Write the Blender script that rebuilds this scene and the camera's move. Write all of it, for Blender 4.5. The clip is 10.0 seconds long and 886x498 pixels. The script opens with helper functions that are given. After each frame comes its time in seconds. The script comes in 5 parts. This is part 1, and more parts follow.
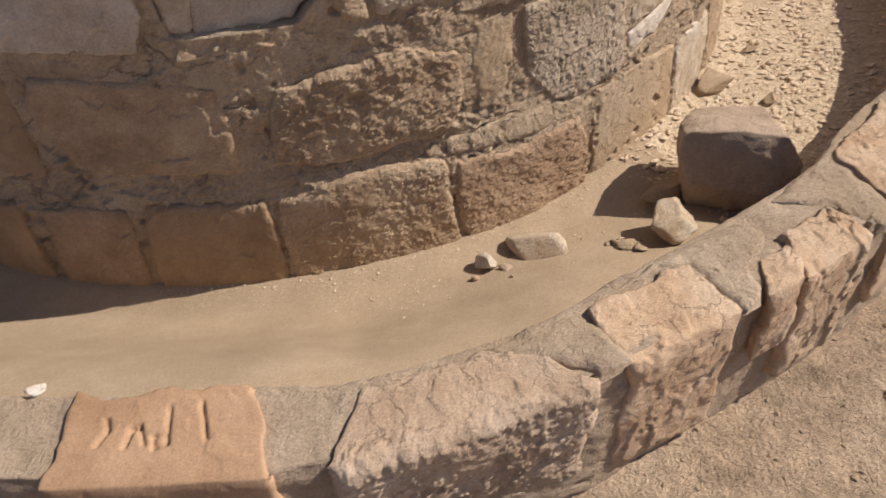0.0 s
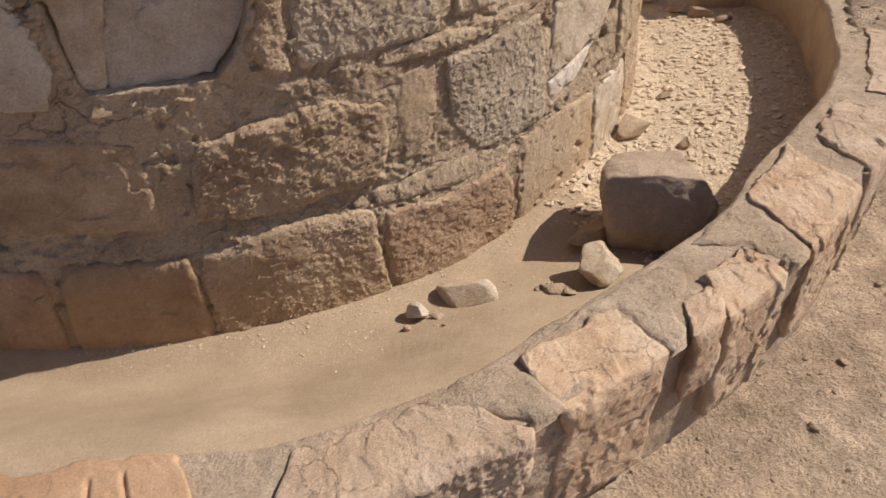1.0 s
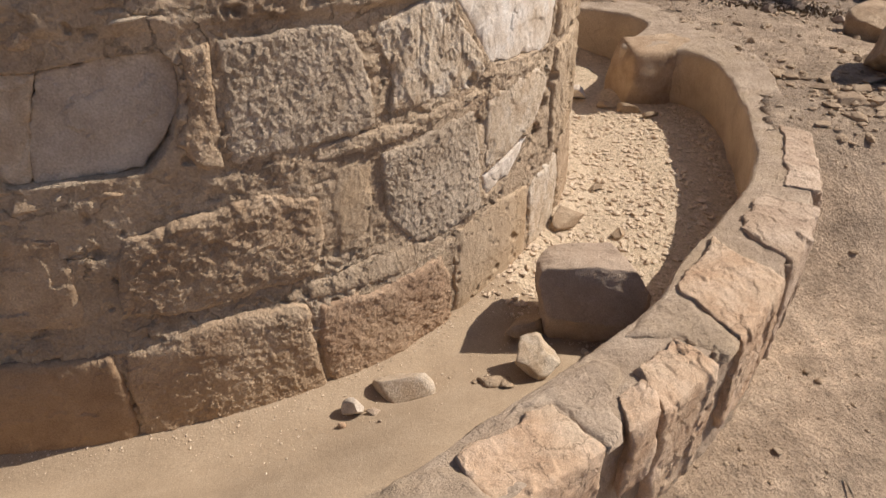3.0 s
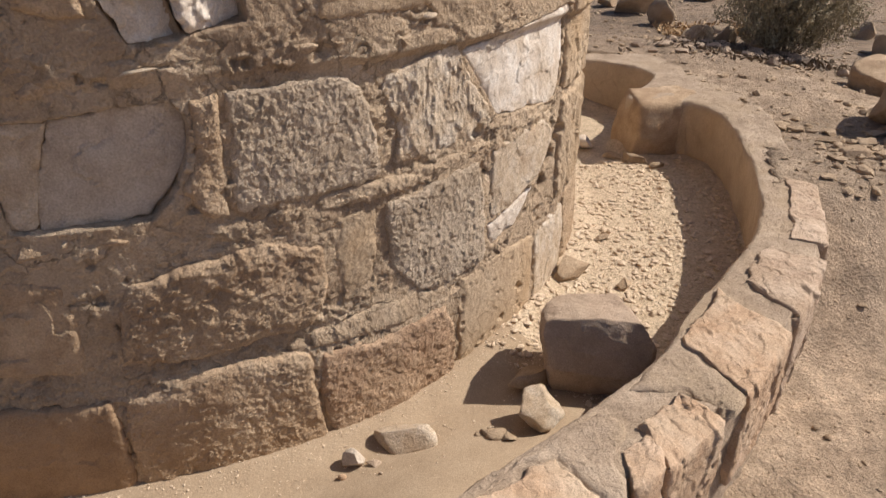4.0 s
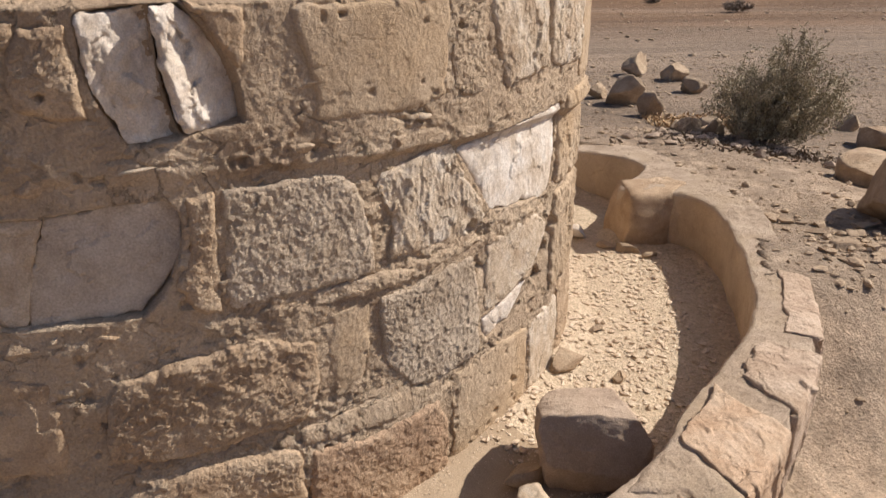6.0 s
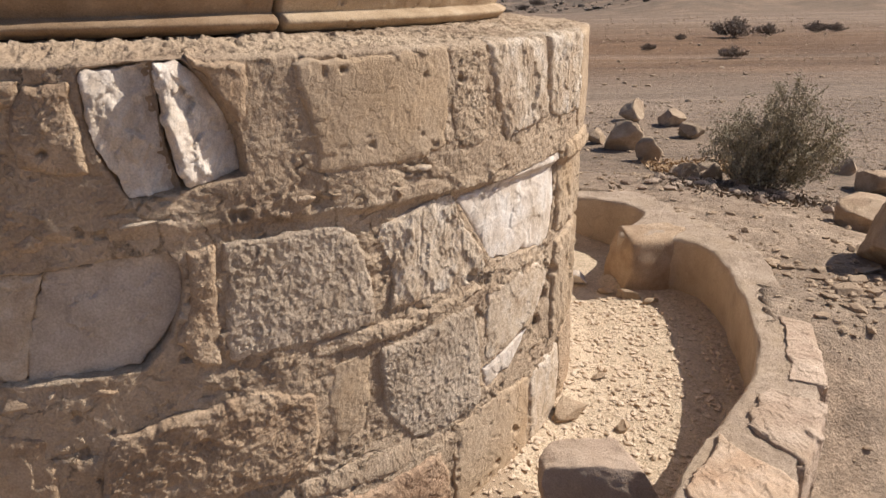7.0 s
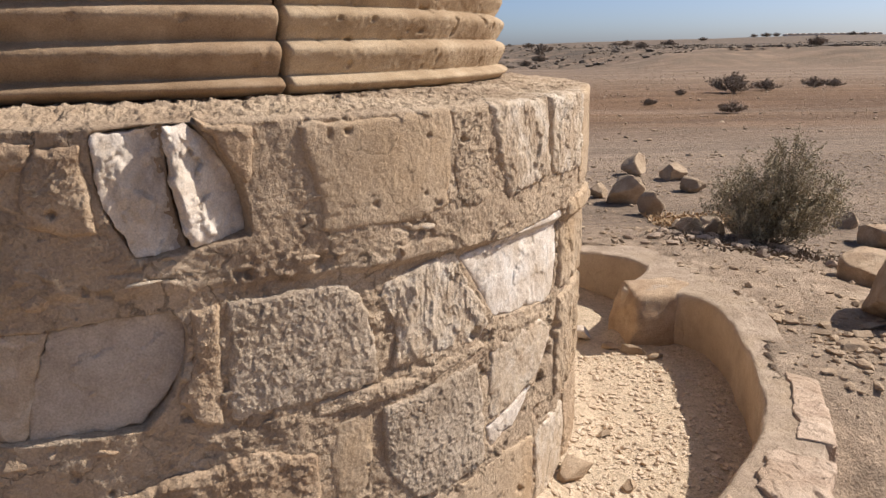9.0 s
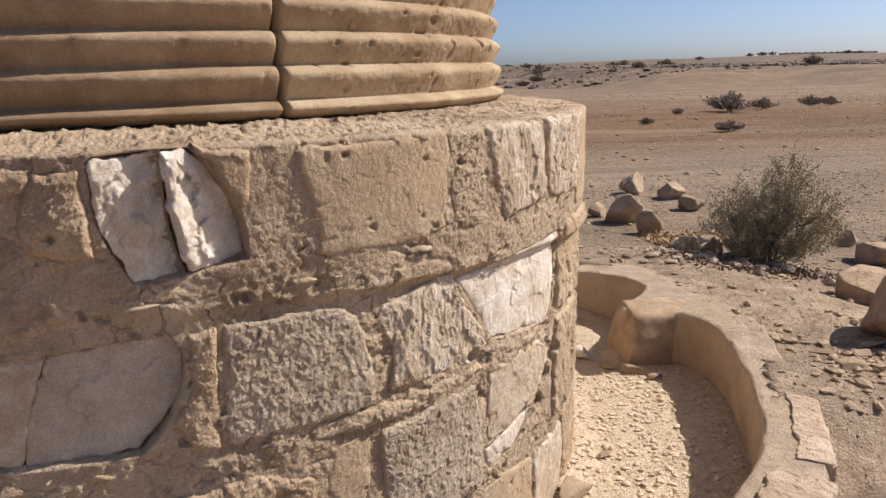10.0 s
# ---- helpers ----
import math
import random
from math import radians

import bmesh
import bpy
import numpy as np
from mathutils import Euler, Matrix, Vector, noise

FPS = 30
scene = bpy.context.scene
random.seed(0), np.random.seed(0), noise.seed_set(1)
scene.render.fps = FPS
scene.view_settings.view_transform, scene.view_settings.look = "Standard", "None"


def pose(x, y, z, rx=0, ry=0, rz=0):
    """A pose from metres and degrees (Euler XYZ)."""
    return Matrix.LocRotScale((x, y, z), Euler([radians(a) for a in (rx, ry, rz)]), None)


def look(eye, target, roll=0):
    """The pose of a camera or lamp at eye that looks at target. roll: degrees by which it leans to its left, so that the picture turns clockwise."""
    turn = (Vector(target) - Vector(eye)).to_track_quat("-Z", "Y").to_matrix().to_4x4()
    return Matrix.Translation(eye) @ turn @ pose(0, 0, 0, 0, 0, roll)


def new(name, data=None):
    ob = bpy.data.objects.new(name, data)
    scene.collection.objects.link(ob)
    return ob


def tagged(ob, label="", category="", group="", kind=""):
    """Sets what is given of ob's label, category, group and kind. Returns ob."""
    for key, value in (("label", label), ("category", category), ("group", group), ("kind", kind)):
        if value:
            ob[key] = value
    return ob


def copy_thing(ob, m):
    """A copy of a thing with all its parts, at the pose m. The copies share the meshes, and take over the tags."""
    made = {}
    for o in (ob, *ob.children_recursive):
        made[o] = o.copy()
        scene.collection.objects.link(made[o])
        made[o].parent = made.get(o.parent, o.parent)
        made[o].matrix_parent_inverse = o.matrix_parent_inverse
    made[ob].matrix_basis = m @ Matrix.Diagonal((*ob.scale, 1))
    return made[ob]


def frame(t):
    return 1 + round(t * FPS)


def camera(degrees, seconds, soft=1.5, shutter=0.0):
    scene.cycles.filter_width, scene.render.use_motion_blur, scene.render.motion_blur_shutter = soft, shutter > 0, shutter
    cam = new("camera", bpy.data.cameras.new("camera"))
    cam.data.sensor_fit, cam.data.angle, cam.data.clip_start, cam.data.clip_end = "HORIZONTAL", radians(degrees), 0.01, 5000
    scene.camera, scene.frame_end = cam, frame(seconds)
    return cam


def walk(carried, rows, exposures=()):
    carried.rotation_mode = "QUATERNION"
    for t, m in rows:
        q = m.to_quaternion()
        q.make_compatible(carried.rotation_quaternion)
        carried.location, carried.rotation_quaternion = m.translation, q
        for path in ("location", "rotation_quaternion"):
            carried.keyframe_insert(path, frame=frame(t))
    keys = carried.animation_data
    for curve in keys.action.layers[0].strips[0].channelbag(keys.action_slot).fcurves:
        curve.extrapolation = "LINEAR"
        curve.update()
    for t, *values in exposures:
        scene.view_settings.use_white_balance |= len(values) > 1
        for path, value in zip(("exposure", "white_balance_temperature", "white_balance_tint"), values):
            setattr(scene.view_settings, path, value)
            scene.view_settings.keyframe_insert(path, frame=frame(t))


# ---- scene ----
cam = camera(60.3, 10.0, soft=1.4, shutter=0.5)
PATH = [
    (0, (0.134, 0.066, 1.487), (-0.078, 1.576, 0.192), -6.4),
    (0.5, (0.138, 0.075, 1.491), (0.023, 1.627, 0.234), -5.0),
    (1, (0.142, 0.084, 1.494), (0.109, 1.669, 0.274), -4.0),
    (1.5, (0.147, 0.092, 1.493), (0.196, 1.704, 0.311), -2.9),
    (2, (0.15, 0.096, 1.498), (0.26, 1.734, 0.355), -2.0),
    (2.5, (0.156, 0.103, 1.503), (0.302, 1.762, 0.396), -1.2),
    (2.7, (0.158, 0.104, 1.505), (0.296, 1.779, 0.425), -1.3),
    (3.8, (0.169, 0.110, 1.517), (0.284, 1.854, 0.552), -0.8),
    (4, (0.171, 0.112, 1.518), (0.286, 1.871, 0.575), -0.8),
    (4.5, (0.174, 0.115, 1.525), (0.296, 1.898, 0.628), -0.8),
    (5, (0.173, 0.119, 1.533), (0.303, 1.925, 0.684), -0.7),
    (5.5, (0.175, 0.122, 1.539), (0.311, 1.951, 0.74), -0.5),
    (5.7, (0.175, 0.123, 1.542), (0.311, 1.96, 0.762), -0.4),
    (6.8, (0.177, 0.13, 1.557), (0.315, 2.013, 0.898), -0.5),
    (7, (0.176, 0.131, 1.561), (0.315, 2.02, 0.92), -0.7),
    (7.5, (0.177, 0.129, 1.565), (0.314, 2.032, 0.966), -0.8),
    (8, (0.177, 0.126, 1.567), (0.313, 2.041, 1.006), -0.8),
    (8.5, (0.176, 0.13, 1.571), (0.31, 2.053, 1.039), -0.7),
    (9, (0.177, 0.126, 1.577), (0.311, 2.055, 1.067), -0.8),
    (9.5, (0.181, 0.122, 1.583), (0.315, 2.057, 1.094), -1.0),
    (10, (0.183, 0.121, 1.585), (0.32, 2.062, 1.124), -1.1),
]
walk(cam, [(t, look(eye, target, roll)) for t, eye, target, roll in PATH], exposures=[(0, 0.04, 6500, 10), (4, 0.13, 6420, 10), (7, 0.27, 6300, 10), (10, 0.31, 6270, 10)])

# ---- world, sun, exposure ----
SUN_AZ, SUN_EL = radians(10.8), radians(44)
world = bpy.data.worlds.new("world")
scene.world = world
world.use_nodes = True
wn = world.node_tree.nodes
sky = wn.new("ShaderNodeTexSky")
sky.sky_type = 'NISHITA'
sky.sun_disc = False
sky.sun_elevation = SUN_EL
sky.sun_rotation = radians(90) - SUN_AZ
sky.dust_density = 1.25
sky.ozone_density = 2.4
sky.air_density = 0.45
wn["Background"].inputs[1].default_value = 0.103
world.node_tree.links.new(sky.outputs[0], wn["Background"].inputs[0])
sun = new("sun", bpy.data.lights.new("sun", "SUN"))
sun.data.energy, sun.data.angle, sun.data.color = 4.9, radians(0.5), (1.0, 0.905, 0.80)
sun.matrix_world = look((0, 0, 0), (-math.cos(SUN_AZ) * math.cos(SUN_EL), -math.sin(SUN_AZ) * math.cos(SUN_EL), -math.sin(SUN_EL)))
sun.location = (8, 2, 10)


# ---- noise ----
def _hash(i, j, k, seed):
    n = (i.astype(np.int64) * 73856093) ^ (j.astype(np.int64) * 19349663) ^ (k.astype(np.int64) * 83492791) ^ (seed * 2654435)
    n = (n ^ (n >> 13)) * 1274126177 & 0x7FFFFFFF
    n = (n ^ (n >> 15)) * 668265263 & 0x7FFFFFFF
    n = n ^ (n >> 12)
    return (n & 0xFFFFF) / float(0xFFFFF)


def vnoise(p, seed=0):
    """Smooth value noise, about -1 to 1, at an array of points."""
    f = np.floor(p)
    w = p - f
    w = w * w * w * (w * (w * 6 - 15) + 10)
    i, j, k = f[..., 0], f[..., 1], f[..., 2]
    out = 0
    for a in (0, 1):
        for b in (0, 1):
            for c in (0, 1):
                m = (w[..., 0] if a else 1 - w[..., 0]) * (w[..., 1] if b else 1 - w[..., 1]) * (w[..., 2] if c else 1 - w[..., 2])
                out = out + m * _hash(i + a, j + b, k + c, seed)
    return out * 2 - 1


def fbm(p, size, octaves=4, seed=0, gain=0.5):
    """Sum of octaves; the largest lumps are about size metres across."""
    q, amp, out, tot = np.asarray(p, float) / size, 1.0, 0, 0
    for o in range(octaves):
        out = out + amp * vnoise(q + 17.3 * o, seed + o)
        tot += amp
        q, amp = q * 2.03, amp * gain
    return out / tot


def cells(p, size, seed=0):
    """Distance to the nearest scattered point, 0 to about 1."""
    q = np.asarray(p, float) / size
    f = np.floor(q)
    best = np.full(q.shape[:-1], 9.0)
    for a in (-1, 0, 1):
        for b in (-1, 0, 1):
            for c in (-1, 0, 1):
                i, j, k = f[..., 0] + a, f[..., 1] + b, f[..., 2] + c
                d = (i + _hash(i, j, k, seed) - q[..., 0]) ** 2 + (j + _hash(i, j, k, seed + 7) - q[..., 1]) ** 2 + (k + _hash(i, j, k, seed + 13) - q[..., 2]) ** 2
                best = np.minimum(best, d)
    return np.sqrt(best)


def facets(a, b, size, seed=0, tilt=1.1, warp=0.35):
    """Broken faces: each scattered cell is a small plane of its own height and tilt, about -1 to 1."""
    p = np.stack([a, b, np.zeros_like(a)], -1) / size
    x = p[..., 0] + warp * vnoise(p * 1.7, seed + 1) + 0.5 * warp * vnoise(p * 4.1, seed + 2)
    y = p[..., 1] + warp * vnoise(p * 1.7 + 31, seed + 3) + 0.5 * warp * vnoise(p * 4.1 + 31, seed + 4)
    fx, fy = np.floor(x), np.floor(y)
    best, out, o = np.full(x.shape, 9.0), np.zeros(x.shape), np.zeros(x.shape)
    for i in (-1, 0, 1):
        for j in (-1, 0, 1):
            cx, cy = fx + i, fy + j
            h = [_hash(cx, cy, o, seed + 11 * k) for k in range(5)]
            dx, dy = x - cx - h[0], y - cy - h[1]
            d = dx * dx + dy * dy
            k = d < best
            best = np.where(k, d, best)
            out = np.where(k, (h[2] - 0.5) + tilt * (dx * (h[3] - 0.5) + dy * (h[4] - 0.5)) * 2, out)
    return out


def ss(a, b, x):
    t = np.clip((x - a) / (b - a), 0, 1)
    return t * t * (3 - 2 * t)


# ---- meshes ----
def mesh_of(name, verts, faces, mat, smooth=True):
    me = bpy.data.meshes.new(name)
    me.from_pydata(np.asarray(verts).tolist(), [], faces.tolist() if isinstance(faces, np.ndarray) else faces)
    if smooth:
        me.polygons.foreach_set("use_smooth", [True] * len(me.polygons))
    me.materials.append(mat)
    me.update()
    return me


def grid_faces(n, m, close=False):
    i, j = np.meshgrid(np.arange(n if close else n - 1), np.arange(m - 1), indexing="ij")
    a, b = i * m + j, ((i + 1) % n) * m + j
    return np.stack([a, b, b + 1, a + 1], -1).reshape(-1, 4)


def part(name, me, parent=None, label=""):
    ob = new(name, me)
    if parent:
        ob.parent = parent
    return tagged(ob, label)


def thing(name, at, label, category, group="", kind=""):
    ob = new(name)
    ob.location = at
    ob.empty_display_size = 0.1
    return tagged(ob, label, category, group, kind)


def under(name, me, parent, label=""):
    """A part whose mesh is in world metres, under a thing that stands elsewhere."""
    ob = part(name, me, parent, label)
    ob.location = -parent.location
    return ob


# ---- materials ----
def stone_mat(name, dark, mid, light, size=0.12, bump=0.35, grain=0.006, rough=0.92, vary=0.0, stain=None, stain_amount=0.4, flake=0.022, depth=0.004, crack=0.0):
    warm = (0.99, 0.985, 0.98)
    dark, mid, light = (tuple(c * w for c, w in zip(col, warm)) for col in (dark, mid, light))
    m = bpy.data.materials.new(name)
    m.use_nodes = True
    nt = m.node_tree
    N, L = nt.nodes, nt.links
    bsdf = N["Principled BSDF"]
    bsdf.inputs["Roughness"].default_value = rough
    bsdf.inputs["Specular IOR Level"].default_value = 0.25
    tc = N.new("ShaderNodeTexCoord")
    info = N.new("ShaderNodeObjectInfo")
    shift = N.new("ShaderNodeVectorMath")
    shift.operation = 'MULTIPLY_ADD'
    shift.inputs[1].default_value = (1, 1, 1)
    sc = N.new("ShaderNodeVectorMath")
    sc.operation = 'SCALE'
    sc.inputs[0].default_value = (7.1, 3.3, 5.7)
    L.new(info.outputs["Random"], sc.inputs[3])
    L.new(tc.outputs["Object"], shift.inputs[0])
    L.new(sc.outputs[0], shift.inputs[2])

    def noise_node(s, detail=6, r=0.6):
        n = N.new("ShaderNodeTexNoise")
        n.inputs["Scale"].default_value = 1 / s
        n.inputs["Detail"].default_value = detail
        n.inputs["Roughness"].default_value = r
        L.new(shift.outputs[0], n.inputs["Vector"])
        return n

    big, small = noise_node(size, 8, 0.65), noise_node(grain, 4, 0.7)
    ramp = N.new("ShaderNodeValToRGB")
    e = ramp.color_ramp.elements
    e[0].position, e[0].color = 0.30, (*dark, 1)
    e[1].position, e[1].color = 0.70, (*light, 1)
    c = e.new(0.5)
    c.color = (*mid, 1)
    L.new(big.outputs["Fac"], ramp.inputs[0])
    col = ramp.outputs[0]
    if stain:
        patch = noise_node(size * 2.3, 5, 0.6)
        mr = N.new("ShaderNodeMapRange")
        mr.inputs[1].default_value, mr.inputs[2].default_value, mr.inputs[4].default_value = 0.48, 0.66, stain_amount
        L.new(patch.outputs["Fac"], mr.inputs[0])
        mx = N.new("ShaderNodeMixRGB")
        mx.inputs[2].default_value = (*stain, 1)
        L.new(mr.outputs[0], mx.inputs[0])
        L.new(col, mx.inputs[1])
        col = mx.outputs[0]
    fine = N.new("ShaderNodeMapRange")
    fine.inputs[1].default_value, fine.inputs[2].default_value = 0.3, 0.7
    fine.inputs[3].default_value, fine.inputs[4].default_value = 0.76, 1.19
    L.new(small.outputs["Fac"], fine.inputs[0])
    mul = N.new("ShaderNodeVectorMath")
    mul.operation = 'SCALE'
    L.new(col, mul.inputs[0])
    L.new(fine.outputs[0], mul.inputs[3])
    col = mul.outputs[0]
    if vary:
        hv = N.new("ShaderNodeMapRange")
        hv.inputs[3].default_value, hv.inputs[4].default_value = 1 - vary, 1 + vary
        L.new(info.outputs["Random"], hv.inputs[0])
        m2 = N.new("ShaderNodeVectorMath")
        m2.operation = 'SCALE'
        L.new(col, m2.inputs[0])
        L.new(hv.outputs[0], m2.inputs[3])
        col = m2.outputs[0]
    L.new(col, bsdf.inputs["Base Color"])
    b1 = N.new("ShaderNodeBump")
    b1.inputs["Strength"].default_value = bump
    b1.inputs["Distance"].default_value = grain
    L.new(small.outputs["Fac"], b1.inputs["Height"])
    mid_n = noise_node(grain * 4, 5, 0.65)
    b2 = N.new("ShaderNodeBump")
    b2.inputs["Strength"].default_value = bump * 0.8
    b2.inputs["Distance"].default_value = grain * 2.5
    L.new(mid_n.outputs["Fac"], b2.inputs["Height"])
    L.new(b1.outputs[0], b2.inputs["Normal"])
    last = b2
    # crisp broken steps: cells of uneven height with wandering edges
    warp = noise_node(flake * 1.2, 5, 0.7)
    bend = N.new("ShaderNodeVectorMath")
    bend.operation = 'MULTIPLY_ADD'
    bend.inputs[1].default_value = (flake * 1.6,) * 3
    L.new(warp.outputs["Color"], bend.inputs[0])
    L.new(shift.outputs[0], bend.inputs[2])
    if depth:
        for k, (size_k, depth_k) in enumerate(((flake, depth), (flake * 0.42, depth * 0.5))):
            vo = N.new("ShaderNodeTexVoronoi")
            vo.inputs["Scale"].default_value = 1 / size_k
            L.new(bend.outputs[0], vo.inputs["Vector"])
            sepc = N.new("ShaderNodeSeparateColor")
            L.new(vo.outputs["Color"], sepc.inputs[0])
            b3 = N.new("ShaderNodeBump")
            b3.inputs["Strength"].default_value = 0.7
            b3.inputs["Distance"].default_value = depth_k
            L.new(sepc.outputs[k], b3.inputs["Height"])
            L.new(last.outputs[0], b3.inputs["Normal"])
            last = b3
    if crack:
        ce = N.new("ShaderNodeTexVoronoi")
        ce.feature = 'DISTANCE_TO_EDGE'
        ce.inputs["Scale"].default_value = 1 / 0.11
        L.new(bend.outputs[0], ce.inputs["Vector"])
        cm = N.new("ShaderNodeMapRange")
        cm.inputs[1].default_value, cm.inputs[2].default_value = 0.0, 0.022
        L.new(ce.outputs["Distance"], cm.inputs[0])
        where = noise_node(0.13, 3, 0.5)
        wm = N.new("ShaderNodeMapRange")
        wm.inputs[1].default_value, wm.inputs[2].default_value, wm.inputs[3].default_value, wm.inputs[4].default_value = 0.44, 0.58, 1.0, 0.0
        L.new(where.outputs["Fac"], wm.inputs[0])
        mxc = N.new("ShaderNodeMath")
        mxc.operation = 'MAXIMUM'
        L.new(cm.outputs[0], mxc.inputs[0])
        L.new(wm.outputs[0], mxc.inputs[1])
        b4 = N.new("ShaderNodeBump")
        b4.inputs["Strength"].default_value = crack
        b4.inputs["Distance"].default_value = 0.006
        L.new(mxc.outputs[0], b4.inputs["Height"])
        L.new(last.outputs[0], b4.inputs["Normal"])
        last = b4
    L.new(last.outputs[0], bsdf.inputs["Normal"])
    return m


M_MORTAR = stone_mat("mortar", (0.39, 0.283, 0.19), (0.505, 0.383, 0.262), (0.605, 0.472, 0.337), 0.16, 0.6, 0.006, stain=(0.27, 0.185, 0.12), flake=0.03, depth=0.006, crack=0.9)
M_TAN = stone_mat("tan_limestone", (0.374, 0.257, 0.161), (0.492, 0.358, 0.235), (0.589, 0.449, 0.310), 0.10, 0.6, 0.005, vary=0.08, stain=(0.27, 0.17, 0.10), flake=0.024, depth=0.006, crack=0.5)
M_GREY = stone_mat("grey_pecked_limestone", (0.445, 0.348, 0.253), (0.555, 0.445, 0.33), (0.65, 0.533, 0.405), 0.07, 0.6, 0.004, vary=0.06, stain=(0.33, 0.24, 0.155), flake=0.013, depth=0.005)
M_RED = stone_mat("reddish_limestone", (0.37, 0.24, 0.152), (0.475, 0.328, 0.215), (0.56, 0.41, 0.285), 0.09, 0.6, 0.005, vary=0.08, stain=(0.44, 0.32, 0.21), flake=0.028, depth=0.005, crack=0.5)
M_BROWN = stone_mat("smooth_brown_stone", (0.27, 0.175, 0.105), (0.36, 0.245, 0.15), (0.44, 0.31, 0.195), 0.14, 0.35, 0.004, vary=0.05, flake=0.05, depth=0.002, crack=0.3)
M_WHITE = stone_mat("white_flint", (0.55, 0.44, 0.33), (0.71, 0.62, 0.52), (0.80, 0.75, 0.68), 0.08, 0.3, 0.004, rough=0.7, stain=(0.52, 0.40, 0.27), stain_amount=0.6, flake=0.05, depth=0.006, crack=0.3)
M_CREAM = stone_mat("cream_limestone", (0.441, 0.326, 0.221), (0.609, 0.493, 0.362), (0.735, 0.651, 0.546), 0.06, 0.5, 0.004, stain=(0.46, 0.32, 0.20), stain_amount=0.55, flake=0.02, depth=0.006, crack=0.4)
M_PALE = stone_mat("pale_grey_stone", (0.41, 0.33, 0.255), (0.53, 0.448, 0.36), (0.66, 0.58, 0.485), 0.09, 0.3, 0.005, rough=0.8, stain=(0.40, 0.31, 0.22), stain_amount=0.5, flake=0.06, depth=0.002, crack=0.3)
M_PLASTER = stone_mat("sandy_plaster", (0.413, 0.302, 0.196), (0.498, 0.376, 0.254), (0.562, 0.435, 0.302), 0.15, 0.45, 0.004, vary=0.04, stain=(0.45, 0.30, 0.16), flake=0.03, depth=0.0015, crack=0.6)
M_COLUMN = stone_mat("column_limestone", (0.34, 0.24, 0.14), (0.46, 0.345, 0.22), (0.57, 0.45, 0.31), 0.20, 0.35, 0.004, vary=0.03, stain=(0.29, 0.19, 0.105), stain_amount=0.6, flake=0.03, depth=0.0015, crack=0.2)
# honey stone with brown stain; the moulding's shaded side is darkened in the colour too
M_HONEY_SHADED = stone_mat("honey_limestone_shaded", (0.275, 0.182, 0.105), (0.385, 0.272, 0.168), (0.50, 0.37, 0.24), 0.16, 0.4, 0.004, stain=(0.20, 0.125, 0.065), stain_amount=0.7, flake=0.03, depth=0.002, crack=0.3)
M_CEMENT = stone_mat("grey_cement", (0.345, 0.26, 0.185), (0.44, 0.338, 0.246), (0.52, 0.41, 0.305), 0.12, 0.5, 0.005, stain=(0.40, 0.30, 0.195), stain_amount=0.6, flake=0.03, depth=0.004, crack=0.45)
M_ORANGE = stone_mat("orange_limestone", (0.44, 0.28, 0.17), (0.56, 0.39, 0.258), (0.66, 0.50, 0.365), 0.11, 0.4, 0.004, vary=0.05, stain=(0.58, 0.46, 0.33), stain_amount=0.6, flake=0.04, depth=0.006, crack=0.7)
M_FACE = stone_mat("worn_render", (0.40, 0.308, 0.22), (0.50, 0.392, 0.282), (0.58, 0.463, 0.34), 0.18, 0.4, 0.005, stain=(0.46, 0.34, 0.22), stain_amount=0.5, flake=0.05, depth=0.002, crack=0.6)
M_SLAB = stone_mat("red_slab", (0.37, 0.225, 0.13), (0.45, 0.285, 0.175), (0.52, 0.35, 0.225), 0.22, 0.25, 0.004, flake=0.06, depth=0.001)
M_SAND = stone_mat("packed_sand", (0.365, 0.275, 0.186), (0.405, 0.308, 0.21), (0.45, 0.348, 0.243), 0.12, 0.25, 0.004, flake=0.02, depth=0.0)
M_GRAVELBED = stone_mat("gravel_bed", (0.53, 0.415, 0.285), (0.64, 0.51, 0.36), (0.73, 0.60, 0.44), 0.04, 0.6, 0.010, flake=0.012, depth=0.002)
M_ROCK = stone_mat("brown_boulder", (0.36, 0.27, 0.20), (0.46, 0.35, 0.26), (0.54, 0.42, 0.32), 0.09, 0.5, 0.004, stain=(0.36, 0.28, 0.20), flake=0.04, depth=0.003, crack=0.3)
M_ROCKTAN = stone_mat("tan_rock", (0.34, 0.24, 0.155), (0.43, 0.32, 0.215), (0.52, 0.40, 0.28), 0.10, 0.5, 0.005, vary=0.15, stain=(0.30, 0.22, 0.15), flake=0.04, depth=0.004)
M_PINK = stone_mat("pinkish_limestone", (0.43, 0.305, 0.215), (0.54, 0.405, 0.295), (0.64, 0.505, 0.385), 0.11, 0.45, 0.004, vary=0.05, stain=(0.42, 0.30, 0.20), stain_amount=0.6, flake=0.04, depth=0.006, crack=0.7)
M_PEBBLE = stone_mat("pebbles", (0.50, 0.385, 0.27), (0.66, 0.525, 0.385), (0.79, 0.67, 0.52), 0.03, 0.4, 0.004, depth=0.0)


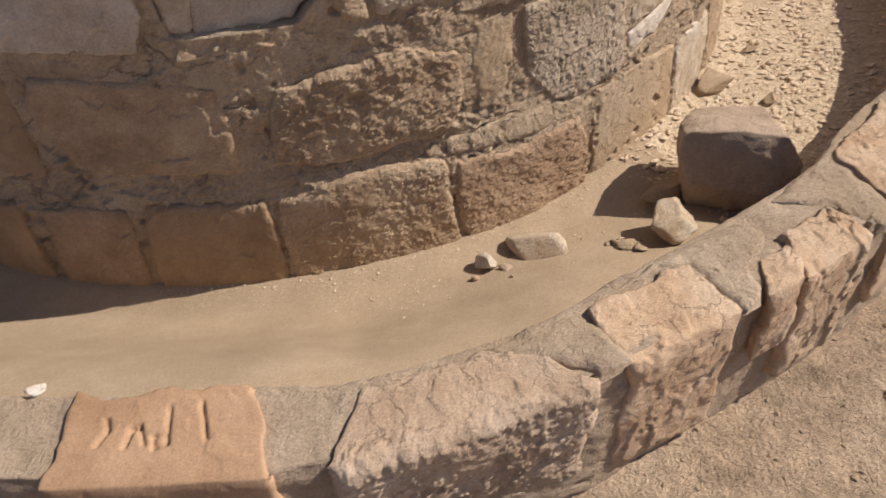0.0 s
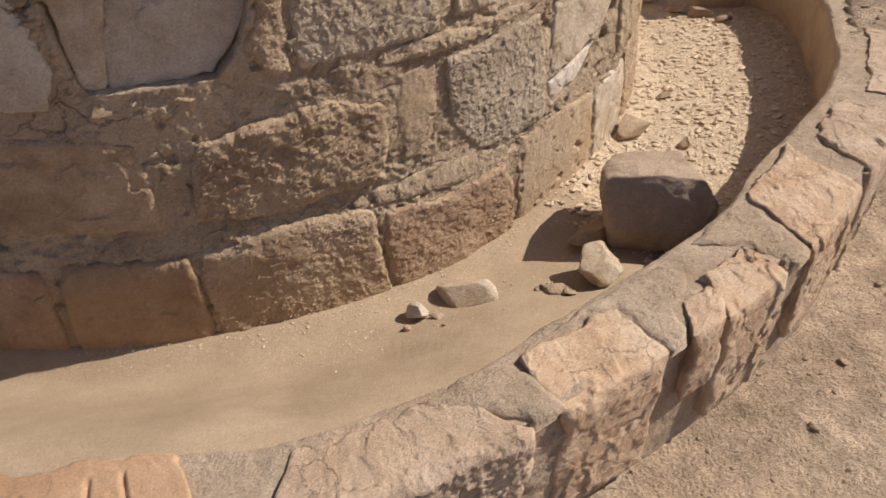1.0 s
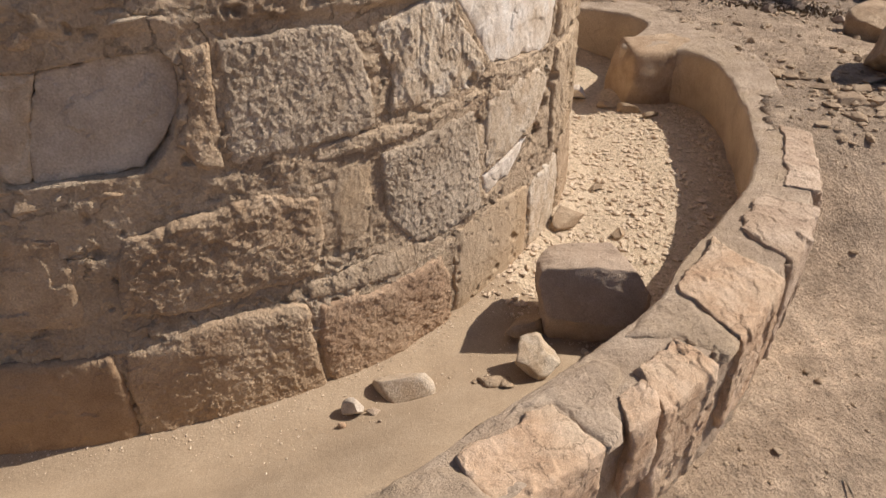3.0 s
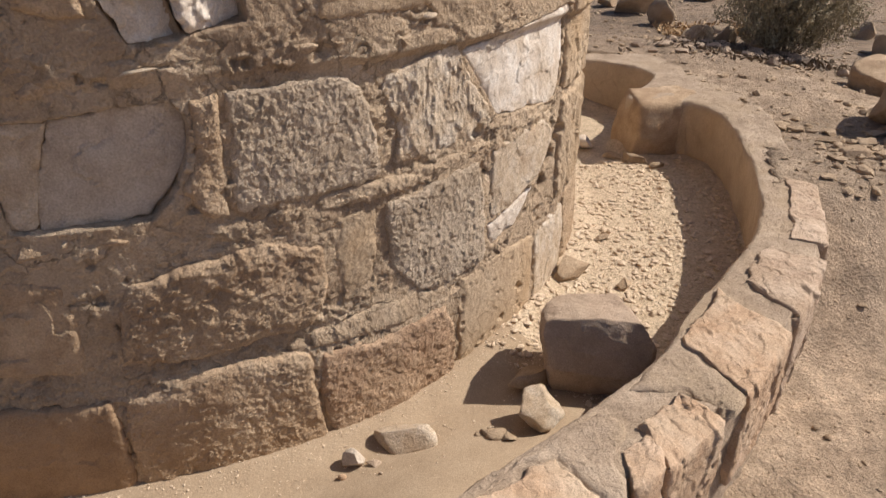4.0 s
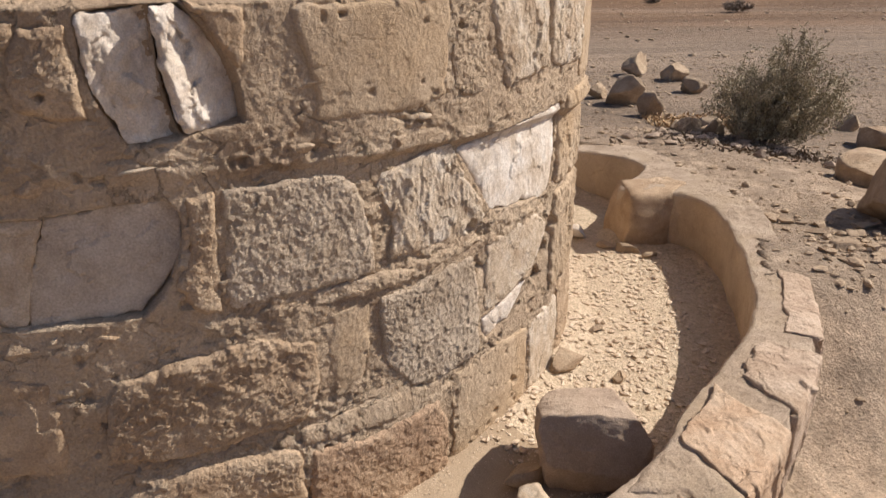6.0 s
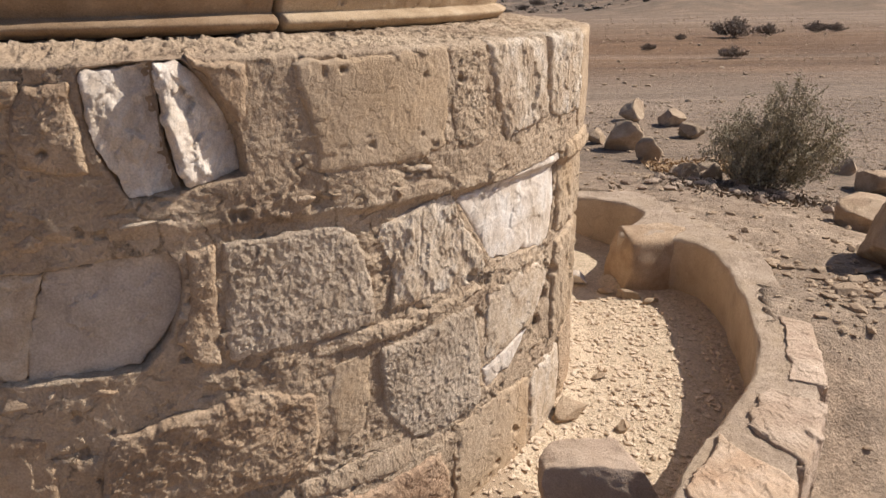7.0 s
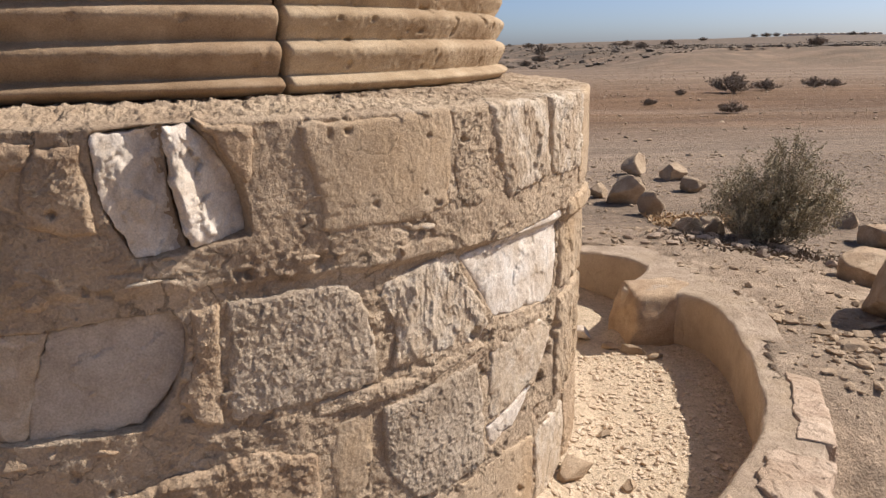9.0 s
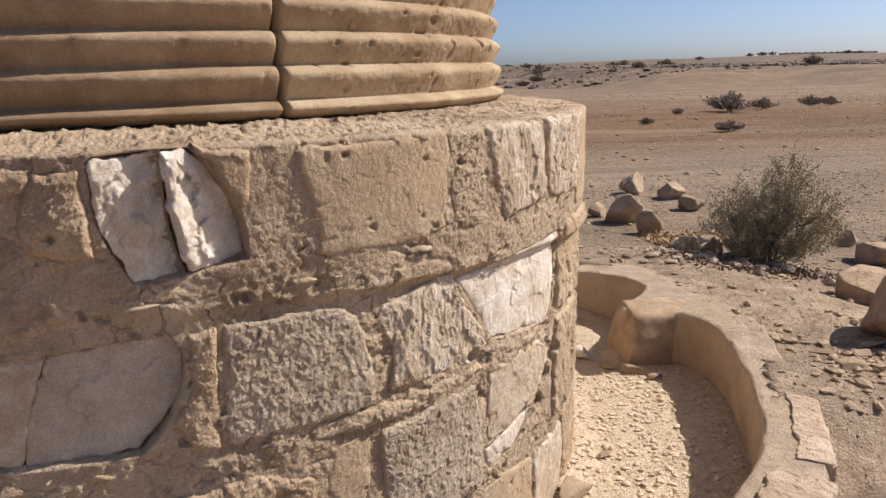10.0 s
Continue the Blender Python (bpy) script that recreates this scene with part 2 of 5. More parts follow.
def ground_mat():
    m = stone_mat("desert_ground", (0.37, 0.272, 0.186), (0.46, 0.345, 0.242), (0.55, 0.423, 0.304), 0.3, 0.7, 0.010, flake=0.03, depth=0.009)
    nt = m.node_tree
    N, L = nt.nodes, nt.links
    bsdf = N["Principled BSDF"]
    src = bsdf.inputs["Base Color"].links[0].from_socket
    geo = N.new("ShaderNodeNewGeometry")
    stretch = N.new("ShaderNodeVectorMath")
    stretch.operation = 'MULTIPLY'
    stretch.inputs[1].default_value = (0.022, 0.30, 0.1)
    L.new(geo.outputs["Position"], stretch.inputs[0])
    n = N.new("ShaderNodeTexNoise")
    n.inputs["Scale"].default_value = 1.0
    n.inputs["Detail"].default_value = 7
    n.inputs["Roughness"].default_value = 0.6
    L.new(stretch.outputs[0], n.inputs["Vector"])
    mr = N.new("ShaderNodeMapRange")
    mr.inputs[1].default_value, mr.inputs[2].default_value, mr.inputs[4].default_value = 0.30, 0.47, 0.95
    L.new(n.outputs["Fac"], mr.inputs[0])
    sep = N.new("ShaderNodeSeparateXYZ")
    L.new(geo.outputs["Position"], sep.inputs[0])
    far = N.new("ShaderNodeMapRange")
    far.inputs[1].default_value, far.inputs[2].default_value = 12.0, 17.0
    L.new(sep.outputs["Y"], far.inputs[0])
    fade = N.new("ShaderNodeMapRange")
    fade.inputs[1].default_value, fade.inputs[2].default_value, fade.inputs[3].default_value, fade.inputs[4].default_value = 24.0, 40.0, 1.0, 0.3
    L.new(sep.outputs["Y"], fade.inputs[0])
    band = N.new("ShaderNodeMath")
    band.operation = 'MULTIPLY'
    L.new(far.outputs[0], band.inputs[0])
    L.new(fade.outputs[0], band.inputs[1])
    mm = N.new("ShaderNodeMath")
    mm.operation = 'MULTIPLY'
    L.new(mr.outputs[0], mm.inputs[0])
    L.new(band.outputs[0], mm.inputs[1])
    mx = N.new("ShaderNodeMixRGB")
    mx.inputs[2].default_value = (0.205, 0.118, 0.062, 1)
    L.new(mm.outputs[0], mx.inputs[0])
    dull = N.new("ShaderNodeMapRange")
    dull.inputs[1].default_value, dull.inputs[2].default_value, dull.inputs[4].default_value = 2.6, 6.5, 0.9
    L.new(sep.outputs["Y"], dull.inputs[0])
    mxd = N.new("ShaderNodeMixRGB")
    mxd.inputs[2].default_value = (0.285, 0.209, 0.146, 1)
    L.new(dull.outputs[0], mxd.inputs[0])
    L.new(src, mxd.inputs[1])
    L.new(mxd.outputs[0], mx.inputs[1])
    sp = N.new("ShaderNodeTexNoise")
    sp.inputs["Scale"].default_value = 9.0
    sp.inputs["Detail"].default_value = 9
    sp.inputs["Roughness"].default_value = 0.8
    L.new(geo.outputs["Position"], sp.inputs["Vector"])
    spr = N.new("ShaderNodeMapRange")
    spr.inputs[1].default_value, spr.inputs[2].default_value, spr.inputs[3].default_value, spr.inputs[4].default_value = 0.36, 0.62, 0.62, 1.22
    L.new(sp.outputs["Fac"], spr.inputs[0])
    spm = N.new("ShaderNodeVectorMath")
    spm.operation = 'SCALE'
    L.new(mx.outputs[0], spm.inputs[0])
    L.new(spr.outputs[0], spm.inputs[3])
    # worn streaks of paler and darker soil
    s2 = N.new("ShaderNodeVectorMath")
    s2.operation = 'MULTIPLY'
    s2.inputs[1].default_value = (0.12, 0.75, 0.3)
    L.new(geo.outputs["Position"], s2.inputs[0])
    sn = N.new("ShaderNodeTexNoise")
    sn.inputs["Scale"].default_value = 1.0
    sn.inputs["Detail"].default_value = 8
    sn.inputs["Roughness"].default_value = 0.72
    L.new(s2.outputs[0], sn.inputs["Vector"])
    sr = N.new("ShaderNodeMapRange")
    sr.inputs[1].default_value, sr.inputs[2].default_value, sr.inputs[3].default_value, sr.inputs[4].default_value = 0.36, 0.64, 0.72, 1.25
    L.new(sn.outputs["Fac"], sr.inputs[0])
    sx = N.new("ShaderNodeVectorMath")
    sx.operation = 'SCALE'
    L.new(spm.outputs[0], sx.inputs[0])
    L.new(sr.outputs[0], sx.inputs[3])
    # scattered dark scrub far out
    v = N.new("ShaderNodeTexNoise")
    v.inputs["Scale"].default_value = 0.55
    v.inputs["Detail"].default_value = 4
    L.new(geo.outputs["Position"], v.inputs["Vector"])
    vr = N.new("ShaderNodeMapRange")
    vr.inputs[1].default_value, vr.inputs[2].default_value, vr.inputs[4].default_value = 0.38, 0.54, 0.9
    L.new(v.outputs["Fac"], vr.inputs[0])
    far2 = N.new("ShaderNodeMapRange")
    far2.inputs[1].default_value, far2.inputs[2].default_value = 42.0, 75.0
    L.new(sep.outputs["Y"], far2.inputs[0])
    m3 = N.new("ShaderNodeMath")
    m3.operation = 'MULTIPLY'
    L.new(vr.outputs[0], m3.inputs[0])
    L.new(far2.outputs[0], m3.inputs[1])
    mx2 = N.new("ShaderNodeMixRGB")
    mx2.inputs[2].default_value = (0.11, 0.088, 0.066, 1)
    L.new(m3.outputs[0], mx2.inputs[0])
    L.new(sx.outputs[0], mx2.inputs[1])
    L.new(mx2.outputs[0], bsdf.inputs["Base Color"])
    return m


M_GROUND = ground_mat()


def leaf_mat(name, a, b):
    m = bpy.data.materials.new(name)
    m.use_nodes = True
    N, L = m.node_tree.nodes, m.node_tree.links
    geo = N.new("ShaderNodeNewGeometry")
    ramp = N.new("ShaderNodeValToRGB")
    ramp.color_ramp.elements[0].color = (*a, 1)
    ramp.color_ramp.elements[1].color = (*b, 1)
    L.new(geo.outputs["Random Per Island"], ramp.inputs[0])
    L.new(ramp.outputs[0], N["Principled BSDF"].inputs["Base Color"])
    N["Principled BSDF"].inputs["Roughness"].default_value = 0.75
    return m


M_LEAF = leaf_mat("olive_leaves", (0.24, 0.20, 0.115), (0.50, 0.43, 0.29))
M_DARKLEAF = leaf_mat("dark_scrub", (0.17, 0.125, 0.09), (0.32, 0.24, 0.17))
M_TWIG = leaf_mat("dry_twigs", (0.14, 0.10, 0.065), (0.24, 0.18, 0.12))
M_STRAW = leaf_mat("dry_straw", (0.36, 0.22, 0.10), (0.50, 0.34, 0.18))

# ---- plan of the pedestal and its ring ----
CX, CY, R0, TOP = -0.793, 3.242, 1.708, 1.447
INNER = [(-2.3, 1.22), (-1.75, 1.03), (-1.3, 0.96), (-0.88, 0.94), (-0.54, 0.94), (-0.37, 0.96), (-0.19, 0.97), (0.05, 1.06), (0.17, 1.12), (0.34, 1.25), (0.48, 1.35),
         (0.64, 1.47), (0.81, 1.62), (0.95, 1.80), (1.13, 2.0), (1.29, 2.19), (1.42, 2.42), (1.51, 2.65), (1.58, 2.9), (1.64, 3.15), (1.665, 3.40), (1.60, 3.56), (1.46, 3.61), (1.345, 3.66),
         (1.335, 3.74), (1.44, 3.86), (1.54, 4.0), (1.57, 4.12), (1.50, 4.28), (1.30, 4.42), (0.95, 4.55), (0.5, 4.75)]
OUTER = [(-2.5, 0.98), (-1.85, 0.80), (-1.35, 0.75), (-0.88, 0.73), (-0.54, 0.73), (-0.37, 0.74), (-0.19, 0.775), (0.09, 0.88), (0.27, 0.965), (0.46, 1.085), (0.62, 1.19),
         (0.79, 1.31), (0.98, 1.465), (1.15, 1.64), (1.32, 1.86), (1.47, 2.08), (1.58, 2.34), (1.68, 2.62), (1.78, 2.9), (1.86, 3.2), (1.91, 3.5), (1.90, 3.66), (1.88, 3.74), (1.87, 3.80),
         (1.865, 3.84), (1.86, 3.92), (1.85, 4.05), (1.82, 4.22), (1.72, 4.46), (1.42, 4.64), (1.05, 4.78), (0.6, 4.98)]


def spline(points, n):
    """n evenly spaced points on a smooth line through the given ones."""
    p = np.array(points, float)
    q = np.vstack([2 * p[0] - p[1], p, 2 * p[-1] - p[-2]])
    out = []
    for i in range(1, len(q) - 2):
        for t in np.linspace(0, 1, 24, endpoint=False):
            a, b, c, d = q[i - 1], q[i], q[i + 1], q[i + 2]
            out.append(0.5 * (2 * b + (c - a) * t + (2 * a - 5 * b + 4 * c - d) * t * t + (3 * b - a - 3 * c + d) * t ** 3))
    out.append(q[-2])
    out = np.array(out)
    s = np.r_[0, np.cumsum(np.linalg.norm(np.diff(out, axis=0), axis=1))]
    u = np.linspace(0, s[-1], n)
    return np.stack([np.interp(u, s, out[:, k]) for k in range(out.shape[1])], -1)


def paired(n):
    both = spline([(*a, *b) for a, b in zip(INNER, OUTER)], n)
    return both[:, :2], both[:, 2:]


def dist_to_line(x, y, line):
    """Distance from points to a line of points, and the index of the nearest one."""
    shape = x.shape
    p = np.stack([x.ravel(), y.ravel()], -1)
    best, arg = np.full(len(p), 1e9), np.zeros(len(p), int)
    for i, q in enumerate(line):
        d = (p[:, 0] - q[0]) ** 2 + (p[:, 1] - q[1]) ** 2
        k = d < best
        best[k], arg[k] = d[k], i
    return np.sqrt(best).reshape(shape), arg.reshape(shape)


RIM_IN, RIM_OUT = paired(220)
RIM_FINE = paired(760)[0]
_line = RIM_OUT
_ang = np.degrees(np.arctan2(_line[:, 1] - CY, _line[:, 0] - CX))
_o = np.argsort(_ang)
RING_POLAR = (_ang[_o], np.hypot(_line[:, 0] - CX, _line[:, 1] - CY)[_o])


def ground_height(x, y):
    p = np.stack([x, y, np.zeros_like(x)], -1)
    d = np.hypot(x - 0.2, y)
    out, _ = dist_to_line(x, y, RIM_OUT[::3]) if x.size < 400000 else (d, None)
    mound = (0.395 + 0.02 * fbm(p, 0.4, 2, 21)) * ss(1.95, 2.65, y) * (1 - ss(0.08, 2.9, out)) * (1 - ss(5, 8.0, y))
    h = mound + 0.010 * fbm(p, 0.35, 4, 3) + 0.03 * ss(2.5, 6, d) * fbm(p, 1.5, 3, 5)
    h = h + 0.10 * ss(8, 25, d) * fbm(p, 6, 3, 9) + 0.7 * ss(30, 140, d) * fbm(p, 40, 3, 11) + 3.0 * ss(150, 900, d) * fbm(p, 260, 4, 12)
    bank = 1.3 * ss(50, 57, y + 1.5 * np.sin(x * 0.4)) * ss(12, 24, x + 2 * np.sin(y * 0.3)) * (1 - 0.6 * ss(150, 300, y))
    plateau = 13 * ss(500, 1100, y) * ss(260, 520, x - 0.05 * y)
    h = h + bank + plateau - 1.5 * ss(200, 900, d)
    ang, rad = np.degrees(np.arctan2(y - CY, x - CX)), np.hypot(x - CX, y - CY)
    edge = np.interp(ang, *RING_POLAR, period=360)
    return np.where(rad < edge - 0.13, -0.35, h)


def axis(lo, hi, step, far_lo, far_hi, grow=1.09):
    mid = list(np.arange(lo, hi, step))
    s = step
    while mid[-1] < far_hi:
        s *= grow
        mid.append(mid[-1] + s)
    s = step
    while mid[0] > far_lo:
        s *= grow
        mid.insert(0, mid[0] - s)
    return np.array(mid)


def build_ground():
    xs, ys = axis(-0.8, 4.4, 0.035, -2500, 2600), axis(0.5, 6.5, 0.035, -300, 3800)
    X, Y = np.meshgrid(xs, ys, indexing="ij")
    V = np.stack([X, Y, ground_height(X, Y)], -1).reshape(-1, 3)
    ob = new("ground", mesh_of("ground", V, grid_faces(len(xs), len(ys)), M_GROUND))
    tagged(ob, "dry sandy desert ground with pebbles reaching the horizon", "ground", kind="structure")


def floor_height(x, y):
    """The sand and gravel that fill the ring."""
    p = np.stack([x, y, np.zeros_like(x)], -1)
    d, _ = dist_to_line(x, y, RIM_FINE)
    bank = 0.27 * (1 - ss(0.0, 0.50, d)) * (1 - ss(-0.5, 0.95, x))
    toe = 0.10 * (1 - ss(0.0, 0.10, d)) * ss(0.1, 0.5, x) * (1 - ss(1.1, 1.5, x))
    rt = np.hypot(x - CX, y - CY) - R0
    foot = 0.035 * (1 - ss(0.0, 0.12, rt))
    rough = ss(1.75, 2.2, y)
    return 0.098 + bank + toe + foot + 0.004 * fbm(p, 0.25, 3, 31) + rough * (0.035 + 0.012 * fbm(p, 0.16, 4, 33))


def build_floor():
    """Sand in front, gravel behind, between the pedestal and the kerb."""
    n = 560
    th = np.radians(np.linspace(-180, 180, n))
    line = RIM_IN
    ang = np.degrees(np.arctan2(line[:, 1] - CY, line[:, 0] - CX))
    rad = np.hypot(line[:, 0] - CX, line[:, 1] - CY)
    o = np.argsort(ang)
    outer = np.interp(np.degrees(th), ang[o], rad[o], period=360) + 0.05
    m = 64
    v = np.linspace(0, 1, m)
    r = (R0 - 0.12) + (outer - R0 + 0.12)[:, None] * v
    X, Y = CX + r * np.cos(th)[:, None], CY + r * np.sin(th)[:, None]
    Z = floor_height(X, Y)
    V = np.stack([X, Y, Z], -1)
    cut = int(n * (-41 + 180) / 360)
    for name, a, b, mat, label in (("trough_floor", 0, cut + 1, M_SAND, "smooth packed sand filling the ring beside the pedestal"),
                                   ("gravel_floor", cut, n, M_GRAVELBED, "pale loose gravel bed between pedestal and kerb")):
        W = V[a:b]
        ob = new(name, mesh_of(name, W.reshape(-1, 3), grid_faces(b - a, m), mat))
        tagged(ob, label, "ground", kind="structure")


# ---- the pedestal ----
HOLES = [(-59.2, 1.409, .007, .02), (-48.5, 1.364, .012, .02), (-57.2, 1.244, .009, .01), (-66.9, 1.129, .011, .02), (-67.6, 1.128, .010, .018), (-71.3, .619, .022, .009), (-38.8, .272, .012, .014),
         (-38.2, .255, .012, .012), (-42.0, .203, .012, .012), (-33.6, .565, .034, .055), (-31.8, .63, .036, .05), (-29.6, .70, .03, .04), (-34.8, .48, .022, .02), (-78.4, 1.288, .009, .02),
         (-52.3, 1.164, .016, .014), (-61.5, 1.13, .02, .012), (-46.0, .845, .02, .03)]


def holes(th_deg, z):
    out = 0
    for t, h, rad, deep in HOLES:
        x, y = (th_deg - t) * math.radians(1) * R0, z - h
        near = (np.abs(x) < 3 * rad) & (np.abs(y) < 3 * rad)
        p = np.stack([x, y, np.full_like(x, t)], -1) / rad
        d2 = np.where(near, ((p[..., 0] + 0.5 * vnoise(p * 1.3, 5)) ** 2 + (1.15 * p[..., 1] + 0.5 * vnoise(p * 1.3 + 7, 6)) ** 2) * rad ** 2, 1.0)
        out = out + deep * np.exp(-(d2 / rad ** 2) ** 2)
    return out


def wall_off(th_deg, z):
    """The wall's own unevenness: the top course and its bed stand proud of the course below."""
    band = ss(1.085, 1.115, z + 0.0012 * (th_deg + 60)) * (0.010 + 0.014 * ss(-64, -54, th_deg))
    low = 0.012 * (1 - ss(0.36, 0.46, z)) * (1 - ss(-52, -49, th_deg))
    return band + low


def surf(kind, a, z, seed):
    """Relief of a stone's face, in metres, over arc a and height z."""
    p = np.stack([a, z, np.full_like(a, seed * 1.7)], -1)
    if kind == "rough":
        worn = 0.6 + 0.4 * ss(-0.25, 0.2, fbm(p, 0.2, 2, seed + 45))
        return 0.009 * fbm(p, 0.13, 3, seed) + worn * (0.0030 * facets(a * 0.9, z, 0.045, seed) + 0.0030 * facets(a, z * 1.1, 0.019, seed + 40, 1.3) + 0.0017 * facets(a, z, 0.009, seed + 41, 1.3))
    if kind == "peck":
        return 0.004 * fbm(p, 0.12, 3, seed) + 0.0028 * facets(a, z * 0.85, 0.0145, seed, 1.4) + 0.0009 * facets(a, z, 0.008, seed + 3)
    if kind == "plaster":
        return 0.003 * fbm(p, 0.10, 4, seed) + 0.0012 * facets(a, z, 0.05, seed) - 0.008 * ss(0.55, 0.7, fbm(p, 0.03, 2, seed + 4)) + 0.0012 * fbm(p, 0.008, 2, seed)
    if kind == "facet":
        return 0.013 * facets(a, z * 0.6, 0.085, seed, 1.3) + 0.005 * facets(a, z, 0.03, seed + 9) + 0.001 * fbm(p, 0.01, 2, seed)
    if kind == "shard":
        # flat breaks that meet in sharp ridges
        rng = np.random.default_rng(seed)
        x, y = (a - a.mean()), (z - z.mean())
        planes = [rng.uniform(-0.004, 0.010) + rng.uniform(-0.55, 0.25) * (x - rng.uniform(-0.04, 0.04)) + rng.uniform(-0.12, 0.12) * (y - rng.uniform(-0.1, 0.1)) for _ in range(9)]
        low = [np.minimum(np.minimum(planes[k], planes[k + 3]), planes[k + 6]) for k in range(3)]
        return np.clip(np.maximum(np.maximum(low[0], low[1]), low[2]), -0.03, 0.03) + 0.006 * facets(a, z * 0.55, 0.040, seed + 9, 1.6) + 0.003 * facets(a * 1.2, z * 0.7, 0.016, seed + 12, 1.5)
    if kind == "striated":
        return 0.005 * fbm(p * [1.7, 0.8, 1], 0.08, 3, seed, 0.6) + 0.0050 * facets(a * 1.3, z * 0.8, 0.06, seed) + 0.0022 * facets(a * 1.4, z * 0.7, 0.018, seed + 4, 1.4)
    return 0.006 * fbm(p, 0.14, 4, seed) + 0.003 * facets(a, z, 0.09, seed) + 0.0012 * fbm(p, 0.012, 3, seed)


def quad_lerp(c, u, v):
    c = np.array(c, float)
    return ((1 - u) * (1 - v))[..., None] * c[0] + (u * (1 - v))[..., None] * c[1] + (u * v)[..., None] * c[2] + ((1 - u) * v)[..., None] * c[3]


def edged(n):
    """Even steps from 0 to 1 with closer ones at both ends."""
    return np.r_[0, 0.22 / n, 0.55 / n, np.linspace(0, 1, n)[1:-1], 1 - 0.55 / n, 1 - 0.22 / n, 1]


def outline_dist(a, z, pts):
    """Signed distance to a closed outline, positive inside."""
    pts = np.array(pts, float)
    best, odd = np.full(a.shape, 9.0), np.zeros(a.shape, bool)
    for (ax, az), (bx, bz) in zip(pts, np.roll(pts, -1, 0)):
        ex, ez = bx - ax, bz - az
        t = np.clip(((a - ax) * ex + (z - az) * ez) / (ex * ex + ez * ez + 1e-12), 0, 1)
        best = np.minimum(best, np.hypot(a - ax - t * ex, z - az - t * ez))
        if abs(ez) > 1e-9:
            odd ^= ((az > z) != (bz > z)) & (a < ax + ex * (z - az) / ez)
    return np.where(odd, best, -best)


def along(pts, f):
    """Points at the fractions f of a broken line's length."""
    pts = np.array(pts, float)
    s = np.r_[0, np.cumsum(np.hypot(*np.diff(pts, axis=0).T))]
    return np.stack([np.interp(f * s[-1], s, pts[:, k]) for k in (0, 1)], -1)


def rounded(pts, keep, times=1):
    """An outline with its bends cut, but with the four corners kept as indices."""
    pts = [np.array(q, float) for q in pts]
    for _ in range(times):
        out, where = [], []
        n = len(pts)
        for i, q in enumerate(pts):
            cut = 0.07 if i in keep else 0.22
            lo, hi = q + (pts[i - 1] - q) * cut, q + (pts[(i + 1) % n] - q) * cut
            if i in keep:
                where.append(len(out) + 1)
                out += [lo, (lo + hi + 2 * q) / 4, hi]
            else:
                out += [lo, hi]
        pts, keep = out, where
    return np.array(pts), keep


def patch_grid(pts, corners, step):
    """A grid that fills an outline, anticlockwise, between four of its corners; u, v and the places."""
    n = len(pts)
    loop = lambda i, j: [pts[k % n] for k in range(i, (j if j > i else j + n) + 1)]
    c0, c1, c2, c3 = corners
    lo, ri, up, le = loop(c0, c1), loop(c1, c2), loop(c2, c3)[::-1], loop(c3, c0)[::-1]
    size = lambda q: float(np.hypot(*np.diff(np.array(q), axis=0).T).sum())
    nu, nv = max(8, int(max(size(lo), size(up)) / step)), max(8, int(max(size(ri), size(le)) / step))
    fu, fv = np.r_[0, edged(nu), 1], np.r_[0, edged(nv), 1]
    B, T, L, R = along(lo, fu)[:, None], along(up, fu)[:, None], along(le, fv)[None], along(ri, fv)[None]
    u, v = np.meshgrid(fu, fv, indexing="ij")
    U, V = u[..., None], v[..., None]
    flat = (1 - U) * (1 - V) * pts[c0] + U * (1 - V) * pts[c1] + U * V * pts[c2] + (1 - U) * V * pts[c3]
    return u, v, (1 - V) * B + V * T + (1 - U) * L + U * R - flat


def wall_stone(outline, kind, mat, proud, seed, keep, turn=0.0, edge=0.006, wobble=0.008):
    """A stone in the round wall: its outline (degrees, height) from bottom left, anticlockwise."""
    k = math.radians(1) * R0
    pts, keep = rounded(np.array(outline, float) * [k, 1], keep)
    u, v, q = patch_grid(pts, keep, 0.0028 if kind in ("peck", "rough", "striated") else 0.0036)
    a, z = q[..., 0], q[..., 1]
    p = np.stack([a, z, np.full_like(a, seed)], -1)
    d = np.maximum(outline_dist(a, z, pts), 0)
    fade = np.exp(-d / 0.05)
    a2 = a + wobble * fade * fbm(p, 0.07, 6, seed + 20, 0.62) * 2.0
    z2 = z + wobble * fade * fbm(p + 9.1, 0.07, 6, seed + 30, 0.62) * 2.0
    chip = ss(0.1, 0.5, fbm(p, 0.05, 3, seed + 50)) * np.exp(-d / 0.012) * 0.008
    # the joint is open in places and smeared over in others
    joint = 0.10 + 0.90 * ss(-0.05, 0.35, fbm(p, 0.14, 3, seed + 60))
    deg = a2 / k
    r = R0 + wall_off(deg, z2) + (proud * (1 - np.exp(-d / edge)) if proud > 0 else proud) - 0.014 * joint * np.exp(-d / 0.0024) - chip + surf(kind, a2, z2, seed) * (0.5 + 0.5 * ss(0, 0.015, d)) - holes(deg, z2)
    r = r - turn * (a2 - (pts[:, 0].max() + pts[:, 0].min()) / 2)
    rim = np.zeros_like(r, bool)
    rim[0], rim[-1], rim[:, 0], rim[:, -1] = True, True, True, True
    r = np.where(rim, R0 - 0.09, r)
    th = a2 / R0
    V = np.stack([CX + r * np.cos(th), CY + r * np.sin(th), z2], -1)
    return mesh_of("stone_block", V.reshape(-1, 3), grid_faces(*u.shape), mat)


BLOCKS = []


